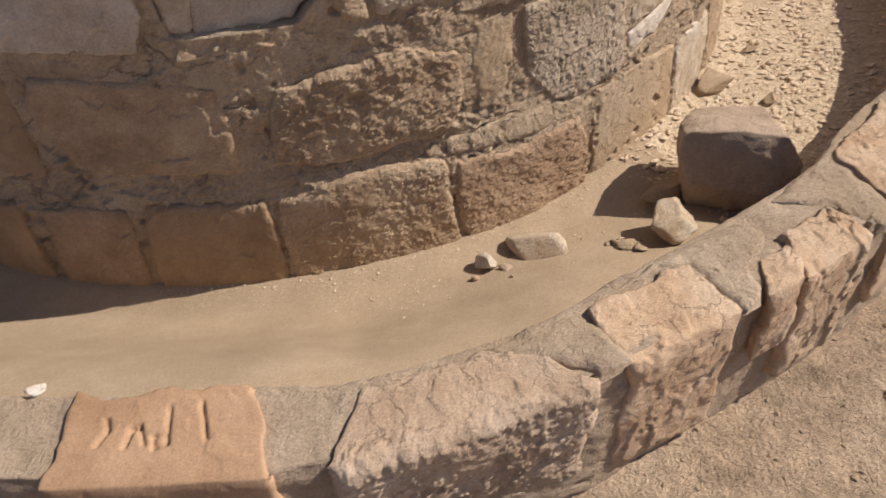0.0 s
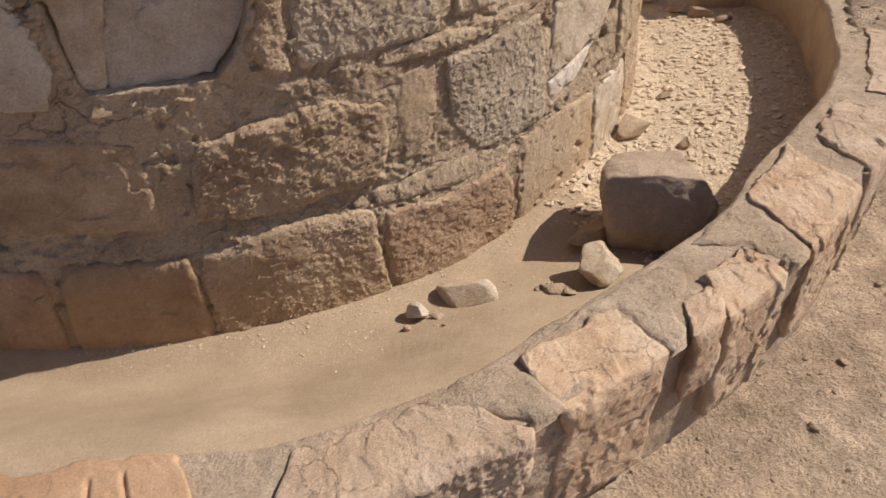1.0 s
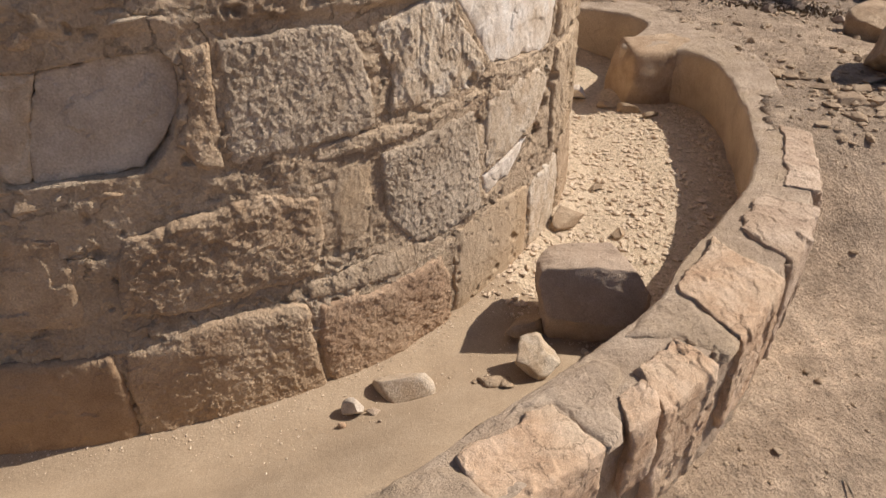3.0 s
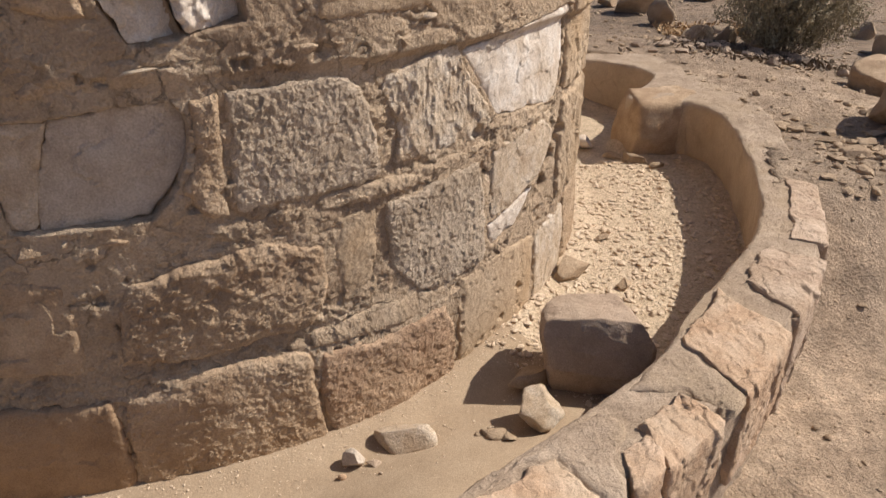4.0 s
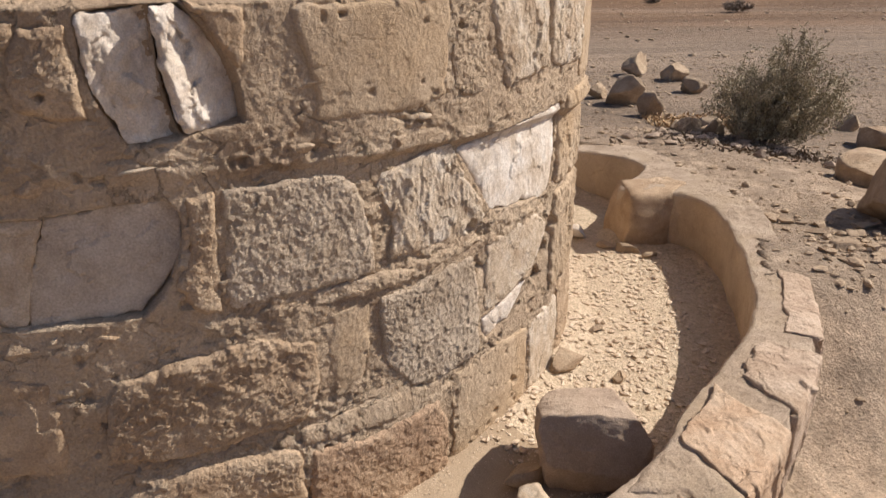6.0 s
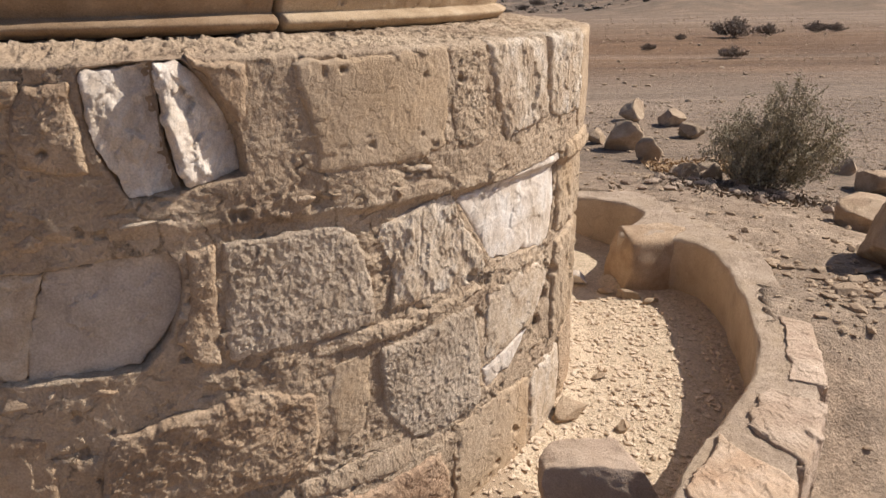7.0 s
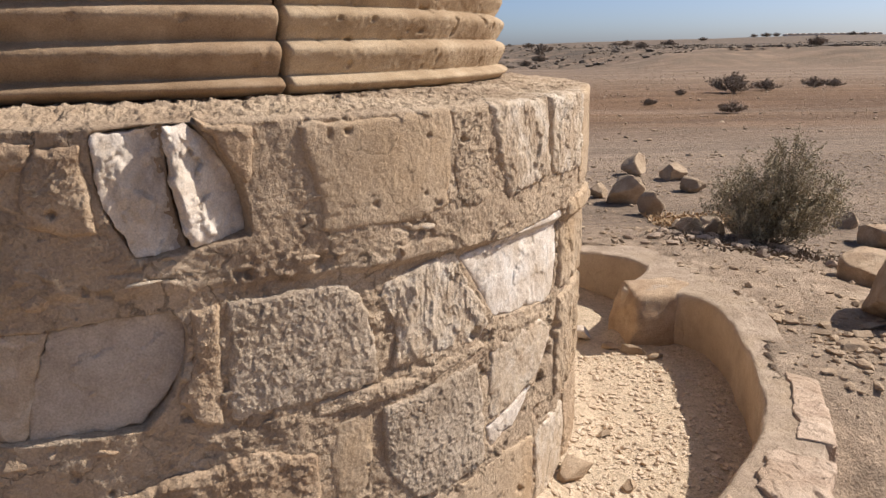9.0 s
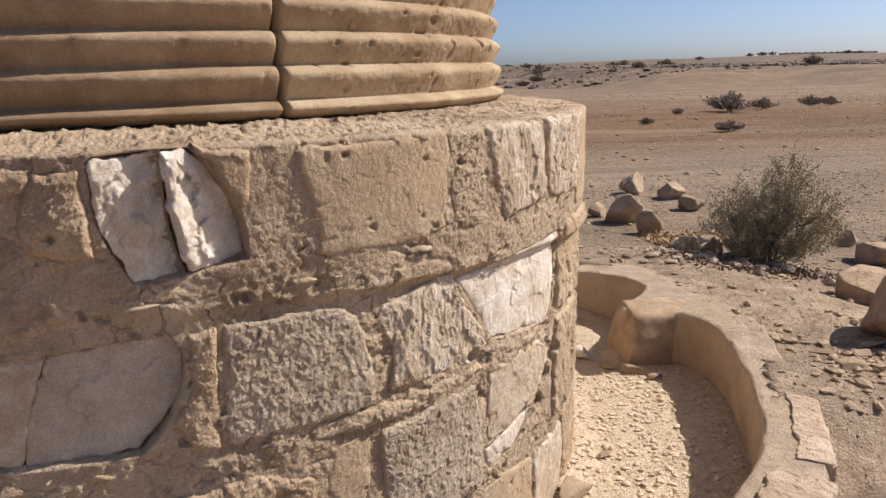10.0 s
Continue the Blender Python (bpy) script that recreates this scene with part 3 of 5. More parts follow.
def block(outline, kind, mat, proud, label, keep=(0, 1, 2, 3)):
    BLOCKS.append((outline, kind, mat, proud, label, keep))


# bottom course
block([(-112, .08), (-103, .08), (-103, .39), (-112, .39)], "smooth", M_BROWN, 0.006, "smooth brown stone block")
block([(-102, .08), (-92.6, .08), (-92.2, .39), (-96, .405), (-100.6, .375)], "smooth", M_RED, 0.007, "weathered reddish stone block", (0, 1, 2, 4))
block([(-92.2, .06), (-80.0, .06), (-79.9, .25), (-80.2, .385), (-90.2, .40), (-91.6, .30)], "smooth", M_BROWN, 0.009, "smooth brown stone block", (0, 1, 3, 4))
block([(-79.2, .06), (-71, .06), (-63.6, .06), (-64.6, .267), (-64.7, .395), (-71.3, .43), (-79.4, .38), (-80.0, .277)], "rough", M_TAN, 0.007, "crumbling tan stone block", (0, 2, 4, 6))
block([(-63.2, .06), (-57, .06), (-49.4, .06), (-49.1, .279), (-50.8, .375), (-56.9, .368), (-63.9, .38), (-64.4, .263)], "rough", M_RED, 0.006, "crumbling reddish stone block", (0, 2, 4, 6))
block([(-48.6, .05), (-35.8, .05), (-35.6, .42), (-42.8, .427), (-48.6, .42)], "plaster", M_PLASTER, 0.003, "flat sandy plastered block with small pits", (0, 1, 2, 4))
block([(-35.2, .05), (-26, .05), (-26, .41), (-34.9, .415)], "smooth", M_CREAM, 0.006, "pale cream stone block")
block([(-25.4, .06), (-13, .06), (-13, .43), (-25.4, .43)], "rough", M_TAN, 0.006, "rough tan stone block")
# mortar smeared along the bed joint above the bottom course
block([(-64.4, .405), (-57, .383), (-50.0, .388), (-50.2, .425), (-56.8, .462), (-64.6, .445)], "rough", M_MORTAR, 0.004, "cracked strip of smeared mortar", (0, 2, 3, 5))
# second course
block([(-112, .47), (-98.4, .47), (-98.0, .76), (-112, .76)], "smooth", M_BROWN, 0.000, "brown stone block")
block([(-94.8, .483), (-82.0, .473), (-81.1, .543), (-81.6, .700), (-88, .735), (-96.0, .748), (-97.2, .661), (-95.8, .569)], "smooth", M_TAN, 0.008, "weathered tan stone block", (0, 1, 3, 5))
block([(-78.7, .480), (-74.8, .452), (-70.5, .466), (-64.4, .466), (-62.5, .552), (-62.7, .68), (-68.3, .728), (-72.5, .700), (-77.4, .672), (-78.6, .591)], "rough", M_TAN, 0.009, "crumbling lumpy tan stone block", (0, 3, 5, 8))
block([(-61.0, .50), (-58.2, .545), (-57.4, .735), (-61.2, .732), (-61.8, .62)], "plaster", M_PLASTER, -0.002, "textured plaster patch")
block([(-56.4, .552), (-53.0, .425), (-44.8, .447), (-44.8, .629), (-46.0, .764), (-56.9, .738)], "peck", M_GREY, 0.006, "grey limestone block with pecked face", (0, 2, 4, 5))
block([(-44.0, .565), (-39.7, .578), (-35.3, .606), (-31.2, .719), (-33.5, .775), (-37.9, .787), (-43.8, .776)], "smooth", M_CREAM, 0.004, "cream stone block with broken lower edge", (0, 2, 4, 6))
block([(-43.5, .478), (-39.1, .497), (-35.1, .588), (-40.8, .562), (-44.6, .546)], "smooth", M_WHITE, -0.006, "white flint chip", (0, 1, 2, 4))
block([(-30, .46), (-17, .46), (-17, .80), (-29, .80)], "striated", M_PLASTER, 0.010, "rough tan stone block")
# mortar smeared along the bed joint above the second course
block([(-62.4, .764), (-55.9, .750), (-44.3, .792), (-45.1, .812), (-55.8, .803), (-62.4, .800)], "rough", M_MORTAR, 0.004, "cracked strip of smeared mortar", (0, 2, 3, 5))
# third course
block([(-104, .81), (-97, .812), (-86.4, .795), (-85.2, .90), (-86.6, 1.07), (-104, 1.07)], "smooth", M_PALE, 0.004, "pale grey stone block", (0, 2, 4, 5))
block([(-83.9, .826), (-82.3, .822), (-81.6, .912), (-80.7, .992), (-80.0, 1.05), (-84.6, 1.05), (-84.4, .92)], "smooth", M_CREAM, -0.018, "cream end of the stone set back in the wall", (0, 1, 4, 5))
block([(-82.4, .822), (-78.3, .820), (-74.7, .822), (-73.0, .871), (-71.6, .962), (-71.3, 1.025), (-72.2, 1.062), (-75.7, 1.064), (-80.1, 1.050), (-80.8, .992), (-81.7, .912)], "smooth", M_PALE, -0.026, "smooth pale grey stone set back in the wall", (0, 2, 6, 8))
block([(-72.6, .868), (-70.8, .80), (-69.4, .805), (-69.1, .948), (-68.9, 1.073), (-70.8, 1.064), (-71.1, .936)], "rough", M_TAN, 0.007, "narrow crumbling mortar pier", (0, 2, 4, 5))
block([(-69.0, .803), (-63.1, .806), (-56.8, .812), (-57.2, .92), (-58.1, 1.036), (-59.9, 1.073), (-68.5, 1.077), (-68.8, .955)], "peck", M_GREY, 0.006, "grey limestone block with pecked face", (0, 2, 5, 6))
block([(-55.7, .832), (-50, .829), (-45.1, .825), (-43.6, .872), (-46.5, .974), (-48.9, 1.083), (-56.0, 1.058), (-56.7, 1.0), (-54.8, .916)], "striated", M_CREAM, 0.004, "cream limestone block with broken face", (0, 2, 5, 6))
block([(-43.0, .866), (-31.5, .825), (-29.6, .899), (-30.2, 1.10), (-40.7, 1.088), (-48.0, 1.068), (-45.7, .975)], "smooth", M_WHITE, -0.004, "white limestone block with weathered face", (0, 1, 3, 5))
block([(-28.8, .82), (-16, .82), (-16, 1.12), (-29.2, 1.12)], "striated", M_PLASTER, 0.012, "rough tan stone block")
# top course
block([(-104, 1.20), (-84.5, 1.22), (-81.0, 1.37), (-79.5, 1.375), (-79.2, 1.42), (-104, 1.42)], "rough", M_TAN, 0.006, "rough tan stone block", (0, 1, 4, 5))
block([(-80.2, 1.262), (-77.5, 1.235), (-76.0, 1.245), (-76.2, 1.339), (-76.2, 1.414), (-79.0, 1.409), (-80.1, 1.348)], "rough", M_TAN, 0.010, "crumbling lump of tan stone and mortar", (0, 2, 4, 5))
block([(-74.0, 1.189), (-70.7, 1.191), (-71.4, 1.272), (-71.6, 1.373), (-71.6, 1.445), (-75.8, 1.43), (-75.8, 1.339), (-75.3, 1.272)], "shard", M_WHITE, -0.014, "broken white stone with sharp facets", (0, 1, 4, 5))
block([(-70.6, 1.194), (-66.5, 1.213), (-66.6, 1.28), (-67.0, 1.318), (-68.4, 1.39), (-69.9, 1.444), (-71.5, 1.445), (-71.5, 1.362), (-71.3, 1.272)], "shard", M_WHITE, -0.022, "white stone slab set back in the wall", (0, 1, 5, 6))
block([(-66.6, 1.312), (-66.1, 1.327), (-65.8, 1.435), (-69.7, 1.448), (-68.3, 1.388)], "smooth", M_TAN, 0.010, "thin wedge of tan stone beside the white slab", (0, 1, 2, 3))
block([(-61.5, 1.193), (-54.7, 1.184), (-50.1, 1.212), (-49.5, 1.348), (-50.0, 1.442), (-62.7, 1.432), (-62.6, 1.374), (-61.6, 1.286)], "plaster", M_PLASTER, 0.005, "smooth yellowish dressed stone block", (0, 2, 4, 5))
block([(-49.3, 1.185), (-45.2, 1.21), (-45.3, 1.441), (-49.8, 1.441)], "rough", M_MORTAR, 0.006, "rough mortar patch")
block([(-42.2, 1.196), (-35.1, 1.222), (-34.5, 1.297), (-35.8, 1.444), (-45.1, 1.443), (-44.1, 1.331)], "striated", M_CREAM, 0.008, "pale stone block with pecked face", (0, 1, 3, 4))
block([(-33.9, 1.215), (-24.4, 1.20), (-24.8, 1.445), (-35.2, 1.445)], "striated", M_CREAM, 0.010, "pale broken stone block")
block([(-23.9, 1.14), (-12, 1.14), (-12, 1.445), (-24.2, 1.445)], "smooth", M_PLASTER, 0.003, "plastered corner of the wall")


def build_pedestal():
    ped = thing("stone_pedestal", (CX, CY, 0), "round pedestal of weathered limestone blocks in sandy mortar", "pedestal")
    k = math.radians(1) * R0
    th = np.radians(np.r_[np.r_[np.arange(-112, -88, 0.2), np.arange(-88, -20, 0.122), np.arange(-20, -10, 0.2)], np.linspace(-10, 248, 130)[:-1]])
    zs = np.arange(0.0, TOP - 0.004, 0.0038)
    prof = [(0.0, z) for z in zs] + [(-0.003, TOP - 0.003), (-0.010, TOP)]
    prof += [(-x, TOP + 0.020 * float(ss(0.05, 0.24, x))) for x in np.arange(0.02, 0.34, 0.009)] + [(-0.6, TOP + 0.02), (-1.2, TOP + 0.02), (-R0 + 0.01, TOP + 0.02)]
    dr, z = np.array(prof).T
    T, DR = np.meshgrid(th, dr, indexing="ij")
    _, Z = np.meshgrid(th, z, indexing="ij")
    a = T * R0
    p = np.stack([a, Z, DR * 1.0], -1)
    side = DR > -0.002
    flake = ss(-0.15, 0.25, fbm(p, 0.16, 3, 55))
    rel = 0.007 * fbm(p, 0.22, 3, 51) + 0.004 * fbm(p, 0.05, 4, 52) + (0.25 + 0.75 * flake) * (0.0075 * facets(a, Z * 1.5, 0.055, 53) + 0.0042 * facets(a, Z * 1.2, 0.022, 54)) + 0.0016 * facets(a, Z, 0.011, 56)
    rel = rel - 0.012 * ss(0.42, 0.58, fbm(p, 0.032, 2, 57)) * ss(0.0, 0.3, fbm(p, 0.3, 2, 58)) + wall_off(np.degrees(T), Z) - holes(np.degrees(T), Z)
    crack = np.exp(-(np.abs(fbm(p * [0.7, 1.3, 1], 0.17, 4, 63)) / 0.018) ** 2) * ss(0.0, 0.25, fbm(p, 0.2, 2, 64))
    rel = rel - 0.007 * crack
    dent = np.zeros_like(rel)
    for c, kind, mat, proud, label, keep in BLOCKS:
        pts, _ = rounded(np.array(c, float) * [k, 1], keep)
        near = np.where((np.abs(a - pts[:, 0].mean()) < 0.5) & side)
        d = outline_dist(a[near], Z[near], pts)
        if proud < -0.003:
            inside = ss(-0.005, 0.003, d)
            dent[near] = np.maximum(dent[near], inside * (0.026 - proud)) - 0.006 * np.exp(-(np.minimum(d, 0) / 0.025) ** 2) * (1 - inside)
        else:
            dent[near] = np.maximum(dent[near], 0.006 * ss(0.010, 0.022, d))
    crumb = np.where(side, 0, 0.009 * fbm(p, 0.045, 4, 61, 0.65) + 0.007 * facets(a, DR, 0.03, 62)) * ((DR > -0.4) & (DR < -0.025))
    r = R0 - 0.004 + DR + np.where(side, rel - dent, rel * 0.5)
    r = np.maximum(r, 0.0)
    V = np.stack([CX + r * np.cos(T), CY + r * np.sin(T), Z + crumb], -1)
    under("mortar_core", mesh_of("mortar_core", V.reshape(-1, 3), grid_faces(len(th), len(prof), True), M_MORTAR), ped, "sandy mortar between the blocks")
    for i, (c, kind, mat, proud, label, keep) in enumerate(BLOCKS):
        under("mortar_strip" if "strip" in label else "stone_block", wall_stone(c, kind, mat, proud, 100 + 7 * i, keep, 0.26 if kind == "shard" else 0.0), ped, label)
    # small stones bedded in the mortar
    for i, (t, z, w, h, mat) in enumerate(((-80.6, .794, .034, .032, M_CREAM), (-82.5, .781, .095, .050, M_TAN), (-77.8, .784, .080, .022, M_TAN), (-59.9, 1.140, .030, .030, M_TAN), (-73.5, 1.135, .09, .022, M_CREAM),
                                            (-80.0, 1.12, .08, .05, M_TAN), (-52.3, 1.172, .05, .018, M_CREAM), (-64.6, .79, .04, .025, M_TAN), (-58.6, .775, .05, .02, M_TAN), (-55.0, 1.125, .035, .03, M_TAN), (-62.4, 1.145, .05, .03, M_TAN))):
        me = rock_mesh((w, 0.05, h), 500 + i, 2.6, 8, 3, 0.08, mat)
        ob = part("bedded_stone", me, ped)
        a = math.radians(t)
        rr = R0 - 0.019 + float(wall_off(np.array(t), np.array(z)))
        ob.matrix_local = pose(rr * math.cos(a), rr * math.sin(a), z - h / 2, 0, 0, t + 90)


def build_column_base():
    base = thing("column_base", (CX, CY, TOP + 0.02), "round limestone column base with stacked roll mouldings", "column base")
    z0, steps = 1.472, (0, .044, .128, .210, .292, .376, .46)
    prof = [(1.30, z0)]
    for i, (lo, hi) in enumerate(zip(steps, steps[1:])):
        rm = 1.430 - 0.006 * i
        for s in np.linspace(0.0, 1, 22, endpoint=False):
            # a ridge near the top of each roll, hollow below, a narrow neck above
            bulge = 0.4 * math.sin(math.pi * s ** 0.9) + 0.6 * math.sin(math.pi * s ** (2.4 if i else 1.2))
            prof.append((rm - 0.026 + 0.034 * bulge, z0 + lo + (hi - lo) * s))
    zt = z0 + steps[-1]
    prof += [(1.36, zt), (1.30, zt + 0.01), (0.02, zt + 0.01)]
    pr, pz = np.array(prof).T
    for a0, a1, label, seed in ((-148.5, -59.2, "smooth honey-coloured half of the moulding, with shade in its darker tone", 71), (-58.75, 31, "pitted pale half of the moulding", 72), (31.5, 211, "", 73)):
        step = 0.22 if seed < 73 else 2.0
        th = np.radians(np.arange(a0, a1 + step / 2, step))
        T, P = np.meshgrid(th, pr, indexing="ij")
        _, Z = np.meshgrid(th, pz, indexing="ij")
        p = np.stack([T * 1.43, Z, np.full_like(T, seed)], -1)
        rough = 1.0 if seed == 71 else 1.7
        rel = rough * (0.003 * fbm(p * [0.4, 1, 1], 0.06, 4, seed) + 0.0012 * fbm(p, 0.012, 3, seed))
        pit = 0.010 * ss(0.45, 0.62, fbm(p, 0.028, 2, seed + 4)) * (0.4 if seed == 71 else 1.0)
        for t, h, rad in ((-37.0, 1.72, .011), (-25.0, 1.67, .012), (-24.4, 1.655, .010), (-51.0, 1.60, .007), (-20.5, 1.645, .008)):
            q = np.stack([(np.degrees(T) - t) * 0.0248, Z - h, 0 * T], -1) / rad
            pit = pit + 0.016 * np.exp(-((q[..., 0] * 0.7 + q[..., 1] * 0.4 + 0.5 * vnoise(q, 3)) ** 2 + (q[..., 1] + 0.4 * vnoise(q + 5, 4)) ** 2) ** 2)
        end = np.minimum(T - th[0], th[-1] - T) * 1.43
        r = P + (rel - pit) * (P > 1.32) - 0.012 * np.exp(-end / 0.005) * (P > 1.32)
        r[0], r[-1] = np.minimum(r[0], 1.36), np.minimum(r[-1], 1.36)
        V = np.stack([CX + r * np.cos(T), CY + r * np.sin(T), Z + 0.0015 * fbm(p, 0.2, 2, seed + 9)], -1)
        # the half turned from the sun takes the honey stone with shade painted in
        under("moulding_section", mesh_of("moulding", V.reshape(-1, 3), grid_faces(*T.shape), M_HONEY_SHADED if seed == 71 else M_COLUMN), base, label)


# ---- the kerb ----
def sweep(inner, outer, foot_in, foot_out, seed, top=0.40, step=0.012, bow=0.0):
    """A low wall between two lines: inner face, rounded top, outer face."""
    n = len(inner)
    w = np.hypot(*(outer - inner).T)[:, None]
    out = (outer - inner) / w
    prof = [(-0.004, z) for z in np.linspace(0, 0.93, 22)] + [(0.0, 0.965), (0.03, 0.988), (0.07, 1.0)]
    prof += [(x, 1.0) for x in np.linspace(0.1, 0.9, 30)] + [(0.94, 0.99), (0.97, 0.965)] + [(1.0, z) for z in np.linspace(0.93, 0, 60)]
    V = np.zeros((n, len(prof), 3))
    for j, (u, h) in enumerate(prof):
        fi = foot_in if u < 0.5 else foot_out
        hollow = bow * np.sin(math.pi * min(1, h)) if u < 0.0 else 0
        q = inner + out * w * u + out * hollow
        V[:, j, 0], V[:, j, 1], V[:, j, 2] = q[:, 0], q[:, 1], fi + (top - fi) * h
    p = V.copy()
    arc = np.r_[0, np.cumsum(np.linalg.norm(np.diff(inner, axis=0), axis=1))][:, None] + 0 * V[..., 0]
    across = np.linspace(0, 1, len(prof))[None] * 1.0 + 0 * V[..., 0]
    rel = 0.010 * fbm(p, 0.20, 4, seed) + 0.005 * fbm(p, 0.04, 4, seed + 1) + 0.005 * facets(arc, across, 0.09, seed + 5) + 0.003 * facets(arc, across, 0.03, seed + 6)
    uu = np.array([u for u, h in prof])
    hh = np.array([h for u, h in prof])
    V[..., 2] += np.where(hh > 0.99, 0.55 * rel + 0.001, 0)
    sign = np.where(uu > 0.9, 0.8, np.where(uu < 0.05, 0.5, 0))
    lean = np.where(uu > 0.9, -0.008 - 0.024 * (1 - hh), 0.0)
    V[..., :2] += out[:, None, :] * (rel * sign + lean)[..., None]
    return V


def build_kerb():
    kerb = thing("ring_kerb", (0.3, 1.1, 0), "low curved kerb of limestone pieces set in grey cement", "kerb")
    inn, outl = paired(900)
    outl = outl + 0.03 * ss(2.0, 2.8, outl[:, 1:]) * np.stack([fbm(np.c_[outl, 0 * outl[:, 0]], 0.25, 3, 88), fbm(np.c_[outl, 0 * outl[:, 0]], 0.25, 3, 89)], -1)
    V = sweep(inn, outl, 0.02, -0.06, 81)
    for name, a, b, mat, label in (("plastered_face", 0, 24, M_FACE, "tan plastered inner face"), ("cement_body", 23, V.shape[1], M_CEMENT, "grey cement top and outer face")):
        W = V[:, a:b]
        under(name, mesh_of(name, W.reshape(-1, 3), grid_faces(*W.shape[:2]), mat), kerb, label)
    # plain wall that closes the ring behind
    ta = np.radians(np.linspace(np.degrees(np.arctan2(INNER[-1][1] - CY, INNER[-1][0] - CX)), 360 + np.degrees(np.arctan2(INNER[0][1] - CY, INNER[0][0] - CX)), 90))
    f = np.linspace(0, 1, 90)
    ri = np.hypot(INNER[-1][0] - CX, INNER[-1][1] - CY) * (1 - f) + np.hypot(INNER[0][0] - CX, INNER[0][1] - CY) * f
    ring = np.stack([np.cos(ta), np.sin(ta)], -1)
    V = sweep(np.array([CX, CY]) + ring * ri[:, None], np.array([CX, CY]) + ring * (ri[:, None] + 0.24), 0.02, -0.06, 85)
    under("cement_back", mesh_of("cement_back", V.reshape(-1, 3), grid_faces(*V.shape[:2]), M_CEMENT), kerb)

    def kerb_stone(c, kind, mat, label, seed, low=0.06, lift=0.007, proud=0.005, gain=0.5, drop=0.0, grooves=(), undercut=0.018, flat=1.0):
        """Corners in plan: outer start, outer end, inner end, inner start. The sheet covers the top and folds down the outer face."""
        c = np.array(c, float)
        du = np.hypot(*(c[1] - c[0]))
        dv = np.hypot(*((c[2] + c[3]) / 2 - (c[0] + c[1]) / 2))
        face = 0.40 - low
        st = 0.004
        n, m1, m2 = max(10, int(du / st)), max(8, int(dv / st)), max(4, int(face / st)) if face > 0.03 else 4
        u = np.r_[0, np.linspace(0, 1, n), 1]
        s = np.r_[0, np.linspace(0, dv + face, m1 + m2), dv + face]
        U, S = np.meshgrid(u, s, indexing="ij")
        v = np.clip(S / dv, 0, 1)
        P = quad_lerp(np.vstack([c[3], c[2], c[1], c[0]]), U, v)
        side = (c[0] + c[1] - c[2] - c[3]) / 2
        side = side / np.hypot(*side)
        over = np.clip(S - dv, 0, None)
        bend = ss(-0.03, 0.03, S - dv)
        Z = 0.40 + lift - over - drop * ss(0.45, 1.0, v) * 0.5
        d = np.minimum(np.minimum(U, 1 - U) * du, np.minimum(S, dv + face - S))
        q = np.stack([U * du, S, np.full_like(U, seed)], -1)
        slab = 0.004 * facets(U * du, S, 0.075, seed + 2) + 0.004 * fbm(q, 0.09, 3, seed + 6) + 0.0015 * facets(U * du, S, 0.02, seed + 7)
        fold = ss(-0.045, 0.01, S - dv + 0.03 * fbm(q, 0.07, 3, seed + 9))
        rel = (surf(kind, U * du, S, seed) * fold * gain + flat * slab * (1 - fold)) * (0.4 + 0.6 * ss(0, 0.015, d)) - 0.011 * np.exp(-d / 0.004) * (0.10 + 0.85 * ss(-0.1, 0.3, fbm(q, 0.11, 3, seed + 12))) - 0.012 * np.exp(-np.abs(S - dv) / 0.012)
        if kind == "smooth" or kind == "facet":
            rel = rel + 0.003 * fbm(q, 0.06, 4, seed + 8) * bend
        for g in grooves:
            g = np.array(g)
            for a, b in zip(g[:-1], g[1:]):
                ab = b - a
                t = np.clip(((U * du - a[0]) * ab[0] + (S - a[1]) * ab[1]) / (ab @ ab), 0, 1)
                gd = np.hypot(U * du - a[0] - t * ab[0], S - a[1] - t * ab[1])
                rel = rel - 0.008 * np.exp(-(gd / 0.0045) ** 2)
        rel = rel + proud * bend * (1 - np.exp(-d / 0.012)) - undercut * over / max(face, 0.05)
        rim = np.zeros_like(U, bool)
        rim[0], rim[-1], rim[:, 0], rim[:, -1] = True, True, True, True
        rel = np.where(rim, -0.06, rel)
        wob = np.exp(-np.minimum(U, 1 - U) * du / 0.05) * 0.024 * fbm(q, 0.08, 4, seed + 3)
        along = (c[1] - c[0]) / du
        wob2 = np.exp(-S / 0.05) * 0.030 * fbm(q + 5, 0.08, 4, seed + 4)
        X = P[..., 0] + side[0] * rel * bend + along[0] * wob + side[0] * wob2
        Y = P[..., 1] + side[1] * rel * bend + along[1] * wob + side[1] * wob2
        Z = Z + rel * (1 - bend)
        W = np.stack([X, Y, Z], -1)
        under("kerb_stone", mesh_of("kerb_stone", W.reshape(-1, 3), grid_faces(*U.shape)[:, ::-1], mat), kerb, label)

    tip = part("kerb_stone", rock_mesh((0.40, 0.28, 0.36), 470, 12.0, 6, 5, 0.06, M_TAN, (1.0, 1.2), 0.0), kerb, "yellowish stone at the point between two lobes")
    tip.matrix_local = pose(1.50 - 0.3, 3.71 - 1.1, 0.05, 0, 0, 12)
    marks = [[(0.088, 0.065), (0.095, 0.09), (0.08, 0.125)], [(0.135, 0.13), (0.145, 0.09), (0.160, 0.085), (0.172, 0.125)], [(0.218, 0.05), (0.215, 0.125), (0.192, 0.135), (0.19, 0.11), (0.212, 0.105)], [(0.285, 0.035), (0.29, 0.12)]]
    kerb_stone([(-1.34, .725), (-0.86, .715), (-0.86, .92), (-1.32, .945)], "smooth", M_ORANGE, "orange limestone kerb piece", 200)
